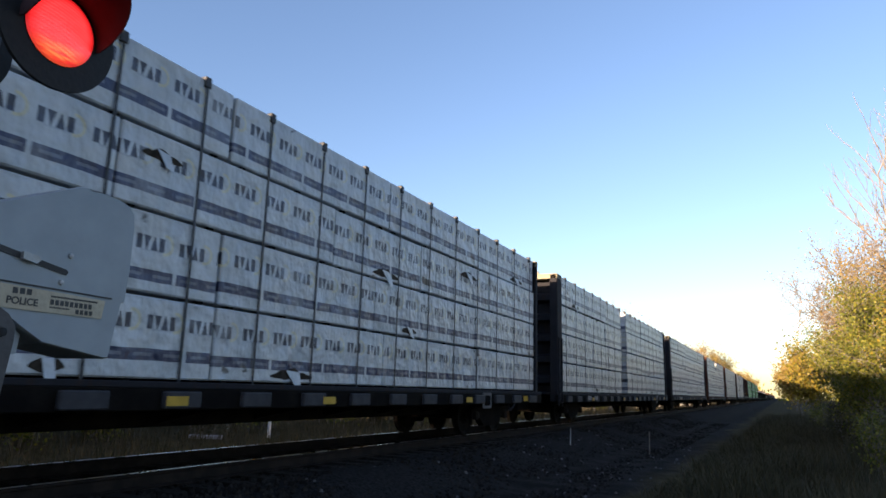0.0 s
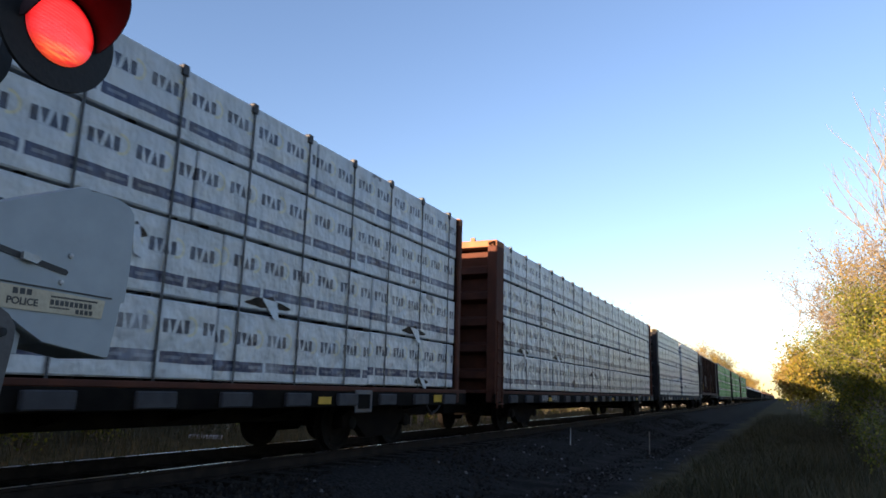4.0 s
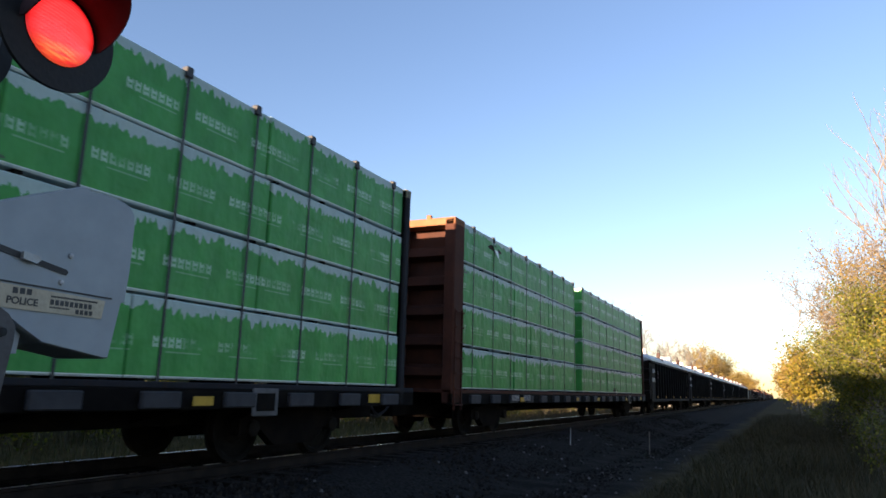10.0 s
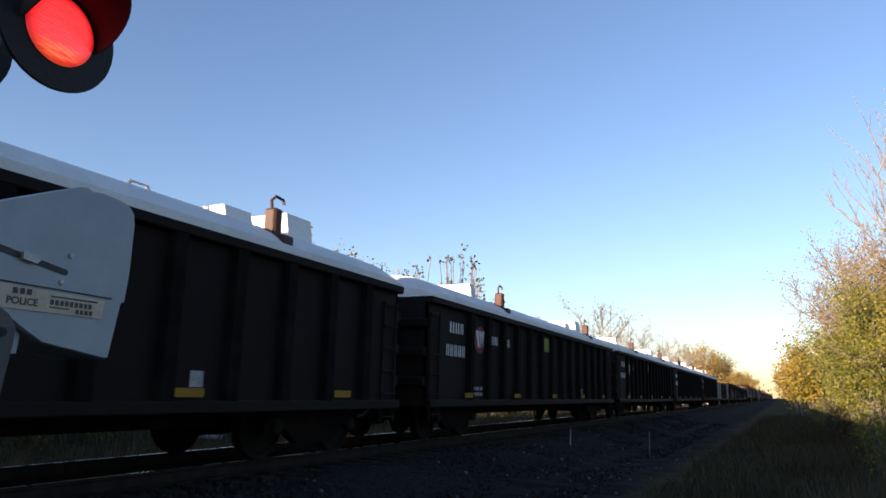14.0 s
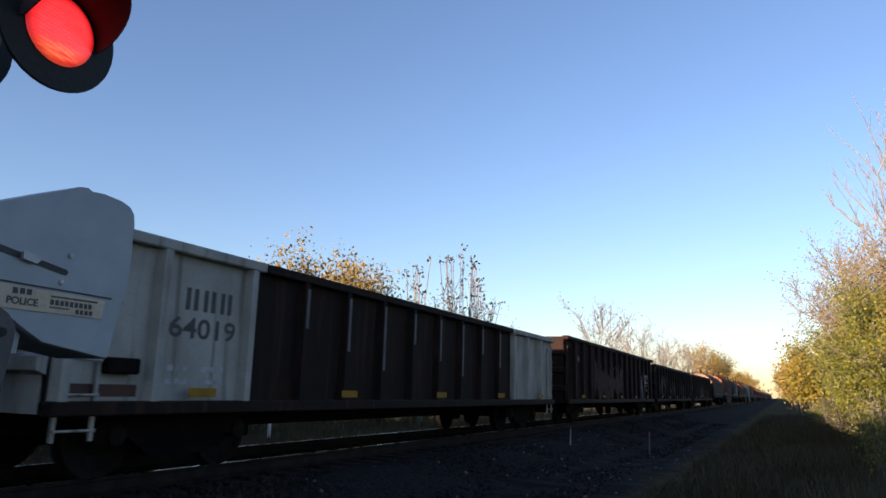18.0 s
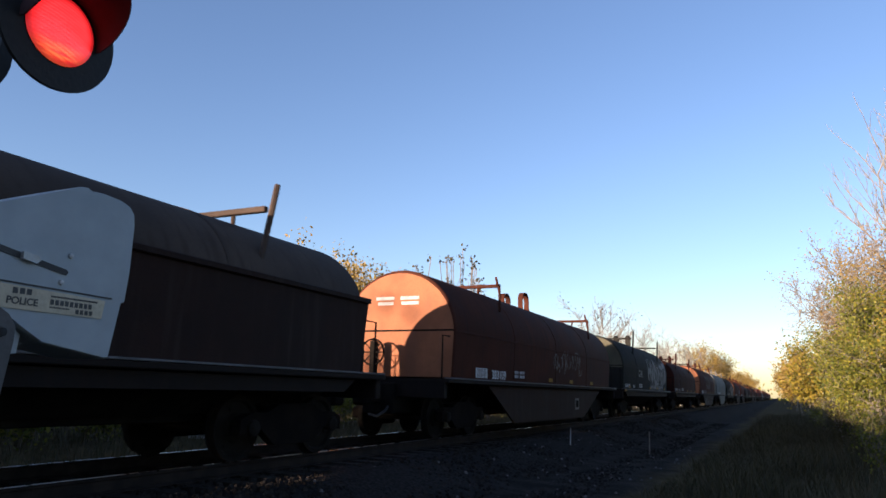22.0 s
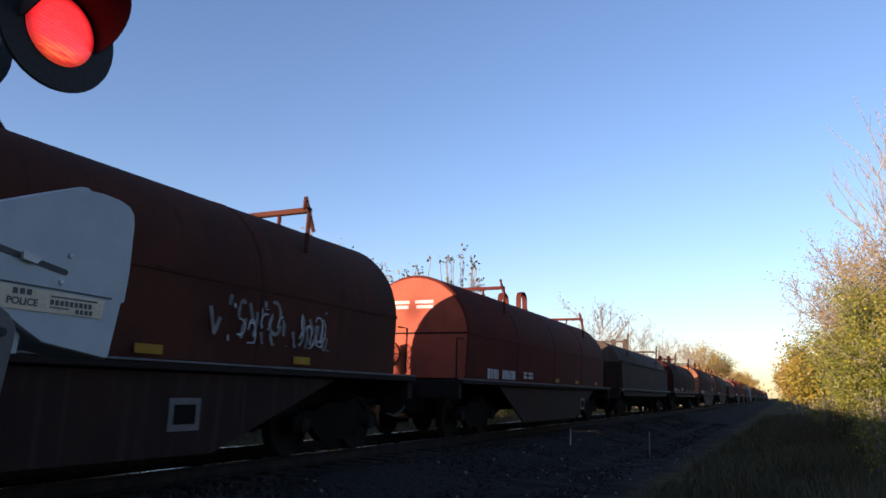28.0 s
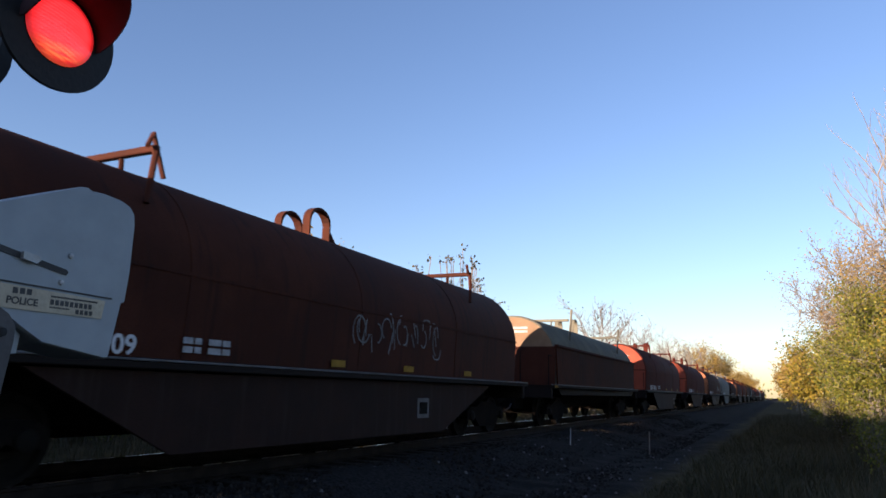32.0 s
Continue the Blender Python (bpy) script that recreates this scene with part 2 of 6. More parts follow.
M = {
    "wrap_white": wrap_white(),
    "wrap_green": wrap_green(),
    "car_grey": surface("grey_car_paint", (0.0149, 0.0155, 0.0194), (0.0220, 0.0221, 0.0265), streaks=0.5, stain=(0.0298, 0.0166, 0.0110), rough=0.8, spec=0.14),
    "car_red": surface("red_car_paint", (0.058, 0.022, 0.015), (0.084, 0.031, 0.020), streaks=0.4, stain=(0.045, 0.022, 0.017), rough=0.8, spec=0.14),
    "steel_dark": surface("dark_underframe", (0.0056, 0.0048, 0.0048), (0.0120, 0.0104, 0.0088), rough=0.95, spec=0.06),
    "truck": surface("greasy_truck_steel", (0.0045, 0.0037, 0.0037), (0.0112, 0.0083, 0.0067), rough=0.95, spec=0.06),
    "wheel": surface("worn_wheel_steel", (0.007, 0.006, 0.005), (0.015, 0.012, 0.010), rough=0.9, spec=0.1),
    "winch": plain("grey_winch_paint", (0.040, 0.040, 0.046), 0.7, spec=0.2),
    "yellow": plain("yellow_reflector", (0.48, 0.28, 0.012), 0.6),
    "yellow_dull": plain("grimy_yellow_reflector", (0.26, 0.140, 0.010), 0.7, spec=0.2),
    "mark": plain("white_lettering", (0.55, 0.55, 0.56), 0.7),
    "mark_dim": surface("faded_lettering", (0.22, 0.22, 0.23), (0.36, 0.36, 0.37), 8.0),
    "mark_dark": plain("dark_lettering", (0.05, 0.05, 0.05), 0.7),
    "mark_red": plain("red_mark", (0.20, 0.03, 0.04), 0.7),
    "band": plain("dull_grey_strap", (0.020, 0.023, 0.028), 0.6),
    "strap": plain("black_strap", (0.018, 0.018, 0.02), 0.6),
    "paint_wine": surface("faded_wine_spray_paint", (0.030, 0.012, 0.012), (0.050, 0.021, 0.020), 3.0, rough=0.8, spec=0.14),
    "paint_rose": surface("faded_rose_spray_paint", (0.048, 0.028, 0.028), (0.090, 0.058, 0.055), 4.0, rough=0.8, spec=0.14),
    "patch": surface("chalky_painted_patch", (0.20, 0.20, 0.21), (0.34, 0.34, 0.35), 3.0, streaks=0.6, stain=(0.08, 0.07, 0.065), rough=0.8, spec=0.14),
    "roof_edge": surface("lit_stained_roof_edge", (0.10, 0.098, 0.10), (0.20, 0.195, 0.19), 2.0, streaks=0.5, stain=(0.05, 0.03, 0.022), rough=0.8, spec=0.14),
    "hopper_post": surface("weathered_post_paint", (0.060, 0.054, 0.046), (0.110, 0.100, 0.086), streaks=0.6, stain=(0.05, 0.028, 0.018), rough=0.8, spec=0.14),
    # bulkhead caps: sunlight along the top is put into these pale colours
    "cap_tan": surface("sunlit_tan_cap_paint", (0.1860, 0.1705, 0.1178), (0.2480, 0.2294, 0.1612), 3.0, rough=0.75, spec=0.15),
    "cap_red": surface("sunlit_orange_cap_paint", (0.2480, 0.1054, 0.0496), (0.3100, 0.1364, 0.0682), 3.0, rough=0.75, spec=0.15),
    "board_tan": surface("pale_board", (0.1560, 0.1200, 0.0780), (0.2040, 0.1620, 0.1080), 6.0),
    "torn": surface("dark_board_ends", (0.020, 0.016, 0.013), (0.060, 0.047, 0.036), 9.0, rough=0.9, spec=0.1),
    "wear": surface("bare_rust_run", (0.060, 0.046, 0.040), (0.130, 0.115, 0.105), 5.0, rough=0.8, spec=0.14),
    "hopper": surface("rusty_brown_paint", (0.0222, 0.0090, 0.0060), (0.0331, 0.0140, 0.0093), 1.5, streaks=0.8, stain=(0.0978, 0.0483, 0.0322), rough=0.8, spec=0.14),
    "hopper_end": surface("grey_green_end_paint", (0.2250, 0.2400, 0.2250), (0.3300, 0.3450, 0.3225), streaks=0.5, stain=(0.1500, 0.1125, 0.0675), rough=0.8, spec=0.14),
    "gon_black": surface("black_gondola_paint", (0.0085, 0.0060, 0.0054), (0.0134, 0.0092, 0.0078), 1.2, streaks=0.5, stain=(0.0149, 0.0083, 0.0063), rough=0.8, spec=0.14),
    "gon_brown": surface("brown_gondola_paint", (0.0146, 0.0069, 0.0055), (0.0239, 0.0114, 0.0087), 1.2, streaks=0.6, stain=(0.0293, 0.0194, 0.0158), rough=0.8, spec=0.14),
    "gon_white": surface("dirty_white_paint", (0.2376, 0.2340, 0.2124), (0.3312, 0.3240, 0.2916), 1.8, streaks=0.75, stain=(0.1152, 0.0936, 0.0720)),
    "gon_rust": surface("rusted_panel_steel", (0.0092, 0.0064, 0.0056), (0.0208, 0.0116, 0.0088), 1.5, streaks=0.8, stain=(0.0336, 0.0168, 0.0120), rough=0.8, spec=0.14),
    "cover": surface("white_fibreglass", (0.55, 0.56, 0.55), (0.68, 0.68, 0.66), 1.0, rough=0.5, depth=0.002),
    "lever": surface("rusty_lever", (0.0378, 0.0140, 0.0084), (0.0630, 0.0224, 0.0140)),
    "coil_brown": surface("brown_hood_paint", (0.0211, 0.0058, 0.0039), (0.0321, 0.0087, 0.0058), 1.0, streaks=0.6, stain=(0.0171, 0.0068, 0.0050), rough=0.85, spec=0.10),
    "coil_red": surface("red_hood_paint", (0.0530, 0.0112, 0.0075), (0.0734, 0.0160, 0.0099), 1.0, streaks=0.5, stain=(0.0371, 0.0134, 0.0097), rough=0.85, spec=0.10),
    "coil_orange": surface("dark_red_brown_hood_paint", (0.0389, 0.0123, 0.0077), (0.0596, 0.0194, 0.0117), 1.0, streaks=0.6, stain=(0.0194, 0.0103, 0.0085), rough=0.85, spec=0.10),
    # coil car ends: the low sun is put into these lighter colours
    "orange_end": surface("sunlit_orange_end_paint", (0.19, 0.072, 0.034), (0.26, 0.102, 0.050), 1.5, streaks=0.4, stain=(0.12, 0.055, 0.035), rough=0.75, spec=0.2),
    "red_end": surface("sunlit_red_end_paint", (0.21, 0.042, 0.022), (0.27, 0.056, 0.028), 1.5, streaks=0.4, stain=(0.16, 0.05, 0.035), rough=0.75, spec=0.2),
    "tan_end": surface("sunlit_tan_end_paint", (0.15, 0.095, 0.055), (0.20, 0.130, 0.080), 1.5, streaks=0.4, stain=(0.15, 0.09, 0.06), rough=0.75, spec=0.2),
    "olive_end": surface("sunlit_olive_end_paint", (0.0560, 0.0536, 0.0368), (0.0800, 0.0752, 0.0528), 1.5, streaks=0.4, stain=(0.0280, 0.0256, 0.0200), rough=0.75, spec=0.15),
    "coil_black": surface("black_hood_paint", (0.0145, 0.0145, 0.0135), (0.0245, 0.0238, 0.0210), 1.0, streaks=0.4, stain=(0.0365, 0.0311, 0.0255), rough=0.85, spec=0.10),
    "coil_tan": surface("tan_weathered_paint", (0.042, 0.031, 0.026), (0.066, 0.049, 0.040), 1.0, streaks=0.6, stain=(0.035, 0.024, 0.019), rough=0.85, spec=0.10),
    "coil_white": surface("chalky_white_hood_paint", (0.150, 0.150, 0.138), (0.205, 0.198, 0.175), 1.0, streaks=0.6, stain=(0.1125, 0.0900, 0.0675), rough=0.85, spec=0.10),
    "coil_cream": surface("grey_cream_hood_paint", (0.100, 0.098, 0.078), (0.150, 0.142, 0.108), 1.0, streaks=0.5, stain=(0.0675, 0.0540, 0.0336), rough=0.85, spec=0.10),
    "sill_edge": surface("grey_paint_and_skylit_edge", (0.06, 0.058, 0.06), (0.11, 0.105, 0.11), 3.0),
    "paint_pale": surface("pale_spray_paint", (0.075, 0.073, 0.076), (0.165, 0.160, 0.165), 3.0, streaks=0.5, stain=(0.05, 0.045, 0.045)),
    "paint_blue": surface("dull_blue_spray_paint", (0.05, 0.06, 0.10), (0.09, 0.10, 0.15), 5.0),
    "rail": surface("rail_steel", (0.012, 0.0095, 0.0085), (0.024, 0.018, 0.015), 4.0, rough=0.85, spec=0.1),
    "rail_head": plain("polished_rail_head", (0.55, 0.54, 0.53), 0.28, 1.0),
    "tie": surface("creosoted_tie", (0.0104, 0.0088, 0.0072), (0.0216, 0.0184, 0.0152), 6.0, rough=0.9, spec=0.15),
    "signal_black": surface("matt_black_signal_paint", (0.010, 0.010, 0.011), (0.016, 0.016, 0.017), rough=0.65, spec=0.3),
    "signal_lens": plain("dark_red_lens", (0.035, 0.006, 0.006), 0.55, spec=0.25),
    "glow": glowing("lit_red_lens", (1.0, 0.026, 0.022), 0.82),
    # the lamp's red glow on the visor is put into this reddish tint
    "visor": plain("visor_paint_with_lamp_glow", (0.055, 0.030, 0.034), 0.85, spec=0.15),
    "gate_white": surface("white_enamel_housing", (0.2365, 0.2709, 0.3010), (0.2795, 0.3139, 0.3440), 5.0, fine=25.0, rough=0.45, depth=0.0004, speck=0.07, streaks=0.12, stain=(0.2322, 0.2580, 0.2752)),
    "galv": surface("galvanised_steel", (0.30, 0.31, 0.32), (0.40, 0.41, 0.42), 5.0, rough=0.5, metal=0.5),
    "sticker": surface("pale_tan_sticker", (0.40, 0.345, 0.255), (0.46, 0.40, 0.30), 6.0),
    "bark": surface("grey_brown_bark", (0.11, 0.098, 0.082), (0.20, 0.178, 0.15), 8.0, rough=0.9, spec=0.1),
    "bark_pale": surface("pale_bark", (0.1425, 0.1335, 0.1200), (0.2175, 0.2040, 0.1837), 8.0, rough=0.9, spec=0.1),
    "leaf_gold": leafy("golden_autumn_leaves", [(0.0660, 0.0726, 0.0106), (0.2244, 0.1782, 0.0198), (0.1188, 0.1122, 0.0165), (0.2904, 0.1980, 0.0231), (0.0858, 0.0891, 0.0132)]),
    "leaf_orange": leafy("orange_autumn_leaves", [(0.2376, 0.1518, 0.0330), (0.2772, 0.1980, 0.0528), (0.1716, 0.1122, 0.0297), (0.2244, 0.1782, 0.0462)]),
    "leaf_green": leafy("late_green_leaves", [(0.0436, 0.0634, 0.0095), (0.0990, 0.1148, 0.0158), (0.1980, 0.1782, 0.0238), (0.0634, 0.0832, 0.0119)]),
    "leaf_dry": leafy("dry_pale_leaves", [(0.1980, 0.1452, 0.0858), (0.2376, 0.1782, 0.1056), (0.1650, 0.1122, 0.0594)]),
    "leaf_dark": leafy("dark_dry_leaves", [(0.035, 0.035, 0.02), (0.06, 0.055, 0.025), (0.05, 0.04, 0.02)]),
    "grass": leafy("dull_autumn_grass", [(0.0318, 0.0308, 0.0131), (0.0581, 0.0487, 0.0224), (0.0889, 0.0674, 0.0355), (0.0412, 0.0431, 0.0160)], 0.7),
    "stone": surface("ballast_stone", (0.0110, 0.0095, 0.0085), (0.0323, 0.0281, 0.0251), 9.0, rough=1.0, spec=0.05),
    "post_white": plain("white_marker_paint", (0.75, 0.75, 0.74), 0.6),
}


def ground_material():
    g = Nodes("ground_cover")
    x, y, z = g.axes()
    dx = g.math("ABSOLUTE", g.math("SUBTRACT", x, TX))
    big = g.noise(0.35, 4.0)
    mid = g.noise(2.5, 5.0)
    fine = g.noise(22.0, 4.0)
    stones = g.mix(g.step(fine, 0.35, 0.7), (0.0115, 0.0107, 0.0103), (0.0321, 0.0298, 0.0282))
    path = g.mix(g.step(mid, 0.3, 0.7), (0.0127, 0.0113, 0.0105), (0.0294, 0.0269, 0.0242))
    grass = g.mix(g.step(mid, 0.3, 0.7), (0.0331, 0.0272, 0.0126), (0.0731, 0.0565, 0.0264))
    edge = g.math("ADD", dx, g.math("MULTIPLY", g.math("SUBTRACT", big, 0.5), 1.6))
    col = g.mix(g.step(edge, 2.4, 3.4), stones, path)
    right = g.math("GREATER_THAN", x, TX)
    limit = g.math("ADD", 3.0, g.math("MULTIPLY", right, 1.6))
    col = g.mix(g.step(g.math("SUBTRACT", edge, limit), 0.0, 0.8), col, grass)
    return g.finish(col, 1.0, 0.0, g.math("ADD", fine, mid), 0.05, 0.04)


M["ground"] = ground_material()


# ---- mesh writing ----
class Geo:
    """Collects corners and faces of one mesh."""

    def __init__(self):
        self.v, self.f = [], []

    def add(self, verts, faces):
        n = len(self.v)
        self.v += [tuple(p) for p in verts]
        self.f += [tuple(i + n for i in f) for f in faces]
        return self

    def box(self, x0, x1, y0, y1, z0, z1, c=0.0):
        if c <= 0:
            v = [(x, y, z) for x in (x0, x1) for y in (y0, y1) for z in (z0, z1)]
            return self.add(v, [(0, 1, 3, 2), (4, 6, 7, 5), (0, 4, 5, 1), (2, 3, 7, 6), (0, 2, 6, 4), (1, 5, 7, 3)])
        # chamfered box: three corners at each corner
        v, idx = [], {}
        for i, x in enumerate((x0, x1)):
            for j, y in enumerate((y0, y1)):
                for k, z in enumerate((z0, z1)):
                    sx, sy, sz = (c if i == 0 else -c), (c if j == 0 else -c), (c if k == 0 else -c)
                    for a, p in enumerate(((x, y + sy, z + sz), (x + sx, y, z + sz), (x + sx, y + sy, z))):
                        idx[i, j, k, a] = len(v)
                        v.append(p)
        f = []
        for i in (0, 1):
            q = [idx[i, 0, 0, 0], idx[i, 0, 1, 0], idx[i, 1, 1, 0], idx[i, 1, 0, 0]]
            f.append(tuple(q if i == 0 else q[::-1]))
            q = [idx[0, i, 0, 1], idx[1, i, 0, 1], idx[1, i, 1, 1], idx[0, i, 1, 1]]
            f.append(tuple(q if i == 0 else q[::-1]))
            q = [idx[0, 0, i, 2], idx[0, 1, i, 2], idx[1, 1, i, 2], idx[1, 0, i, 2]]
            f.append(tuple(q if i == 0 else q[::-1]))
        for i in (0, 1):
            for j in (0, 1):
                f.append((idx[i, j, 0, 0], idx[i, j, 1, 0], idx[i, j, 1, 1], idx[i, j, 0, 1]))
                f.append((idx[i, 0, j, 0], idx[i, 1, j, 0], idx[i, 1, j, 2], idx[i, 0, j, 2]))
                f.append((idx[0, i, j, 1], idx[1, i, j, 1], idx[1, i, j, 2], idx[0, i, j, 2]))
        for i in (0, 1):
            for j in (0, 1):
                for k in (0, 1):
                    f.append((idx[i, j, k, 0], idx[i, j, k, 1], idx[i, j, k, 2]))
        return self.add(v, f)

    def prism(self, outline, a0, a1, axis="y", outline2=None):
        """An outline swept along an axis. Outline pairs: (x, z) for y, (y, z) for x, (x, y) for z."""
        def at(p, a):
            return {"y": (p[0], a, p[1]), "x": (a, p[0], p[1]), "z": (p[0], p[1], a)}[axis]
        n = len(outline)
        v = [at(p, a0) for p in outline] + [at(p, a1) for p in (outline2 or outline)]
        f = [(i, (i + 1) % n, n + (i + 1) % n, n + i) for i in range(n)]
        f += [tuple(range(n))[::-1], tuple(range(n, 2 * n))]
        return self.add(v, f)

    def cyl(self, p0, p1, r0, r1=None, n=12, caps=True):
        r1 = r0 if r1 is None else r1
        p0, p1 = Vector(p0), Vector(p1)
        d = (p1 - p0).normalized()
        a = d.orthogonal().normalized()
        b = d.cross(a)
        v = []
        for p, r in ((p0, r0), (p1, r1)):
            v += [p + r * (math.cos(k * 2 * math.pi / n) * a + math.sin(k * 2 * math.pi / n) * b) for k in range(n)]
        f = [(i, (i + 1) % n, n + (i + 1) % n, n + i) for i in range(n)]
        if caps:
            f += [tuple(range(n))[::-1], tuple(range(n, 2 * n))]
        return self.add(v, f)

    def tube(self, pts, r, n=6):
        p = [Vector(q) for q in pts]
        a, v, f = None, [], []
        for i, q in enumerate(p):
            d = (p[min(i + 1, len(p) - 1)] - p[max(i - 1, 0)]).normalized()
            a = d.orthogonal() if a is None else a - d * a.dot(d)
            a.normalize()
            b = d.cross(a)
            v += [q + r * (math.cos(k * 2 * math.pi / n) * a + math.sin(k * 2 * math.pi / n) * b) for k in range(n)]
        for j in range(len(p) - 1):
            f += [(j * n + k, j * n + (k + 1) % n, (j + 1) * n + (k + 1) % n, (j + 1) * n + k) for k in range(n)]
        f += [tuple(range(n))[::-1], tuple(range((len(p) - 1) * n, len(p) * n))]
        return self.add(v, f)

    def lathe(self, profile, centre, axis, n=24):
        """Turns (distance along axis, radius) round an axis."""
        c, d = Vector(centre), Vector(axis).normalized()
        a = d.orthogonal().normalized()
        b = d.cross(a)
        v = []
        for s, r in profile:
            v += [c + s * d + r * (math.cos(k * 2 * math.pi / n) * a + math.sin(k * 2 * math.pi / n) * b) for k in range(n)]
        f = []
        for j in range(len(profile) - 1):
            f += [(j * n + i, j * n + (i + 1) % n, (j + 1) * n + (i + 1) % n, (j + 1) * n + i) for i in range(n)]
        return self.add(v, f)

    def mesh(self, name, mat, smooth=False):
        me = bpy.data.meshes.new(name)
        me.from_pydata(self.v, [], self.f)
        bm = bmesh.new()
        bm.from_mesh(me)
        bmesh.ops.recalc_face_normals(bm, faces=bm.faces)
        bm.to_mesh(me)
        bm.free()
        me.materials.append(mat)
        if smooth:
            me.shade_smooth()
            me.set_sharp_from_angle(angle=radians(40))
        return me


def part(name, geo, material, parent, label="", smooth=False, at=None):
    """One mesh object under a thing or a part. geo: a Geo, or a finished mesh to share."""
    me = geo.mesh(name, material, smooth) if isinstance(geo, Geo) else geo
    ob = new(name, me)
    ob.parent = parent
    if at is not None:
        ob.matrix_basis = at
    if label:
        ob["label"] = label
    return ob


def thing(name, label, category, group="", at=None):
    ob = new(name)
    ob.empty_display_size = 0.3
    if at is not None:
        ob.matrix_basis = at
    return tagged(ob, label, category, group)


def single(name, geo, material, label, category, group="", kind="", smooth=False, at=None):
    me = geo.mesh(name, material, smooth) if isinstance(geo, Geo) else geo
    ob = new(name, me)
    if at is not None:
        ob.matrix_basis = at
    return tagged(ob, label, category, group, kind)


MOVERS = []      # (thing, place along the train at 0 s, height)
rng = random.Random(7)


# ---- ground, track ----
def ground_height(x, y):
    d = abs(x - TX)
    z = -0.2 if d < 1.75 else -0.2 - min((d - 1.75) / 1.5, 1.0) * 0.42
    if x > -1.0:
        z -= min((x + 1.0) / 3.0, 1.0) * 0.12
    if x > 1.0:
        z += min((x - 1.0) / 8.0, 1.0) * 0.9
    if x < TX - 6:
        z += min((TX - 6 - x) / 40.0, 1.0) * 0.6
    return z


def build_ground():
    xs = [-2500, -800, -300, -120, -70, -45, -32, -24, -19, -16, -13.5, -12, -11, -10.2, -9.6, -9.0, -8.5, -8.0, -7.25, -6.5, -6.0, -5.5,
          -5.0, -4.6, -4.2, -3.6, -3.0, -2.4, -1.8, -1.0, -0.2, 0.6, 1.4, 2.2, 3.0, 4.0, 6.0, 9, 14, 25, 50, 120, 300, 800, 2500]
    ys = [-1500, -400, -120, -50, -25, -12] + [-6 + 0.7 * i for i in range(60)] + [38 + 3 * i for i in range(16)] + [95, 120, 160, 220, 320, 500, 800, 1300, 2200, 3500]
    verts = []
    for y in ys:
        for x in xs:
            bump = 0.0
            if -30 < y < 100 and abs(x - TX) > 1.2 and abs(x) < 60:
                bump = 0.07 * noise.noise(Vector((x * 0.9, y * 0.5, 3.0))) + 0.03 * noise.noise(Vector((x * 3.1, y * 2.3, 9.0)))
            verts.append((x, y, ground_height(x, y) + bump))
    n = len(xs)
    faces = [(j * n + i, j * n + i + 1, (j + 1) * n + i + 1, (j + 1) * n + i) for j in range(len(ys) - 1) for i in range(n - 1)]
    me = bpy.data.meshes.new("ground")
    me.from_pydata(verts, [], faces)
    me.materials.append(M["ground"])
    me.shade_smooth()
    tagged(new("ground", me), "grey ballast and dull autumn grass beside the track", "ground", kind="structure")


def build_track():
    # rail cross-section: foot, web, head
    half = [(0.070, -0.175), (0.070, -0.163), (0.012, -0.145), (0.009, -0.045), (0.034, -0.034), (0.036, -0.010), (0.028, -0.002)]
    outline = half + [(-x, z) for x, z in reversed(half)]
    track = thing("track", "single railway track on dark wooden ties", "track")
    track["kind"] = "structure"
    for side in (-0.7525, 0.7525):
        g = Geo().prism([(x + TX + side, z) for x, z in outline], -60.0, 1500.0)
        rail = part("rail", g, M["rail"], track, "rusty rail with a polished head")
        g = Geo().prism([(TX + side + x, z) for x, z in ((-0.026, -0.003), (0.026, -0.003), (0.022, 0.0), (-0.022, 0.0))], -60.0, 1500.0)
        part("rail_head", g, M["rail_head"], rail)
    tie = Geo().box(-1.3, 1.3, -0.115, 0.115, -0.33, -0.176, 0.012).mesh("tie", M["tie"])
    plate = Geo().box(-0.09, 0.09, -0.14, 0.14, -0.176, -0.16, 0.004).mesh("tie_plate", M["rail"])
    for i in range(120):
        y = -4 + 0.52 * i
        t = part("tie", tie, None, track, at=pose(TX + rng.uniform(-0.04, 0.04), y, rng.uniform(-0.006, 0.004), 0, 0, rng.uniform(-1, 1)))
        if i < 60:
            for side in (-0.7525, 0.7525):
                part("tie_plate", plate, None, t, at=pose(side, 0, 0))
    far = Geo()
    for i in range(900):
        y = -4 + 0.52 * (120 + i)
        far.box(TX - 1.3, TX + 1.3, y - 0.115, y + 0.115, -0.33, -0.176)
    ob = part("far_ties", far, M["tie"], track)
    ob["kind"] = "stuff"


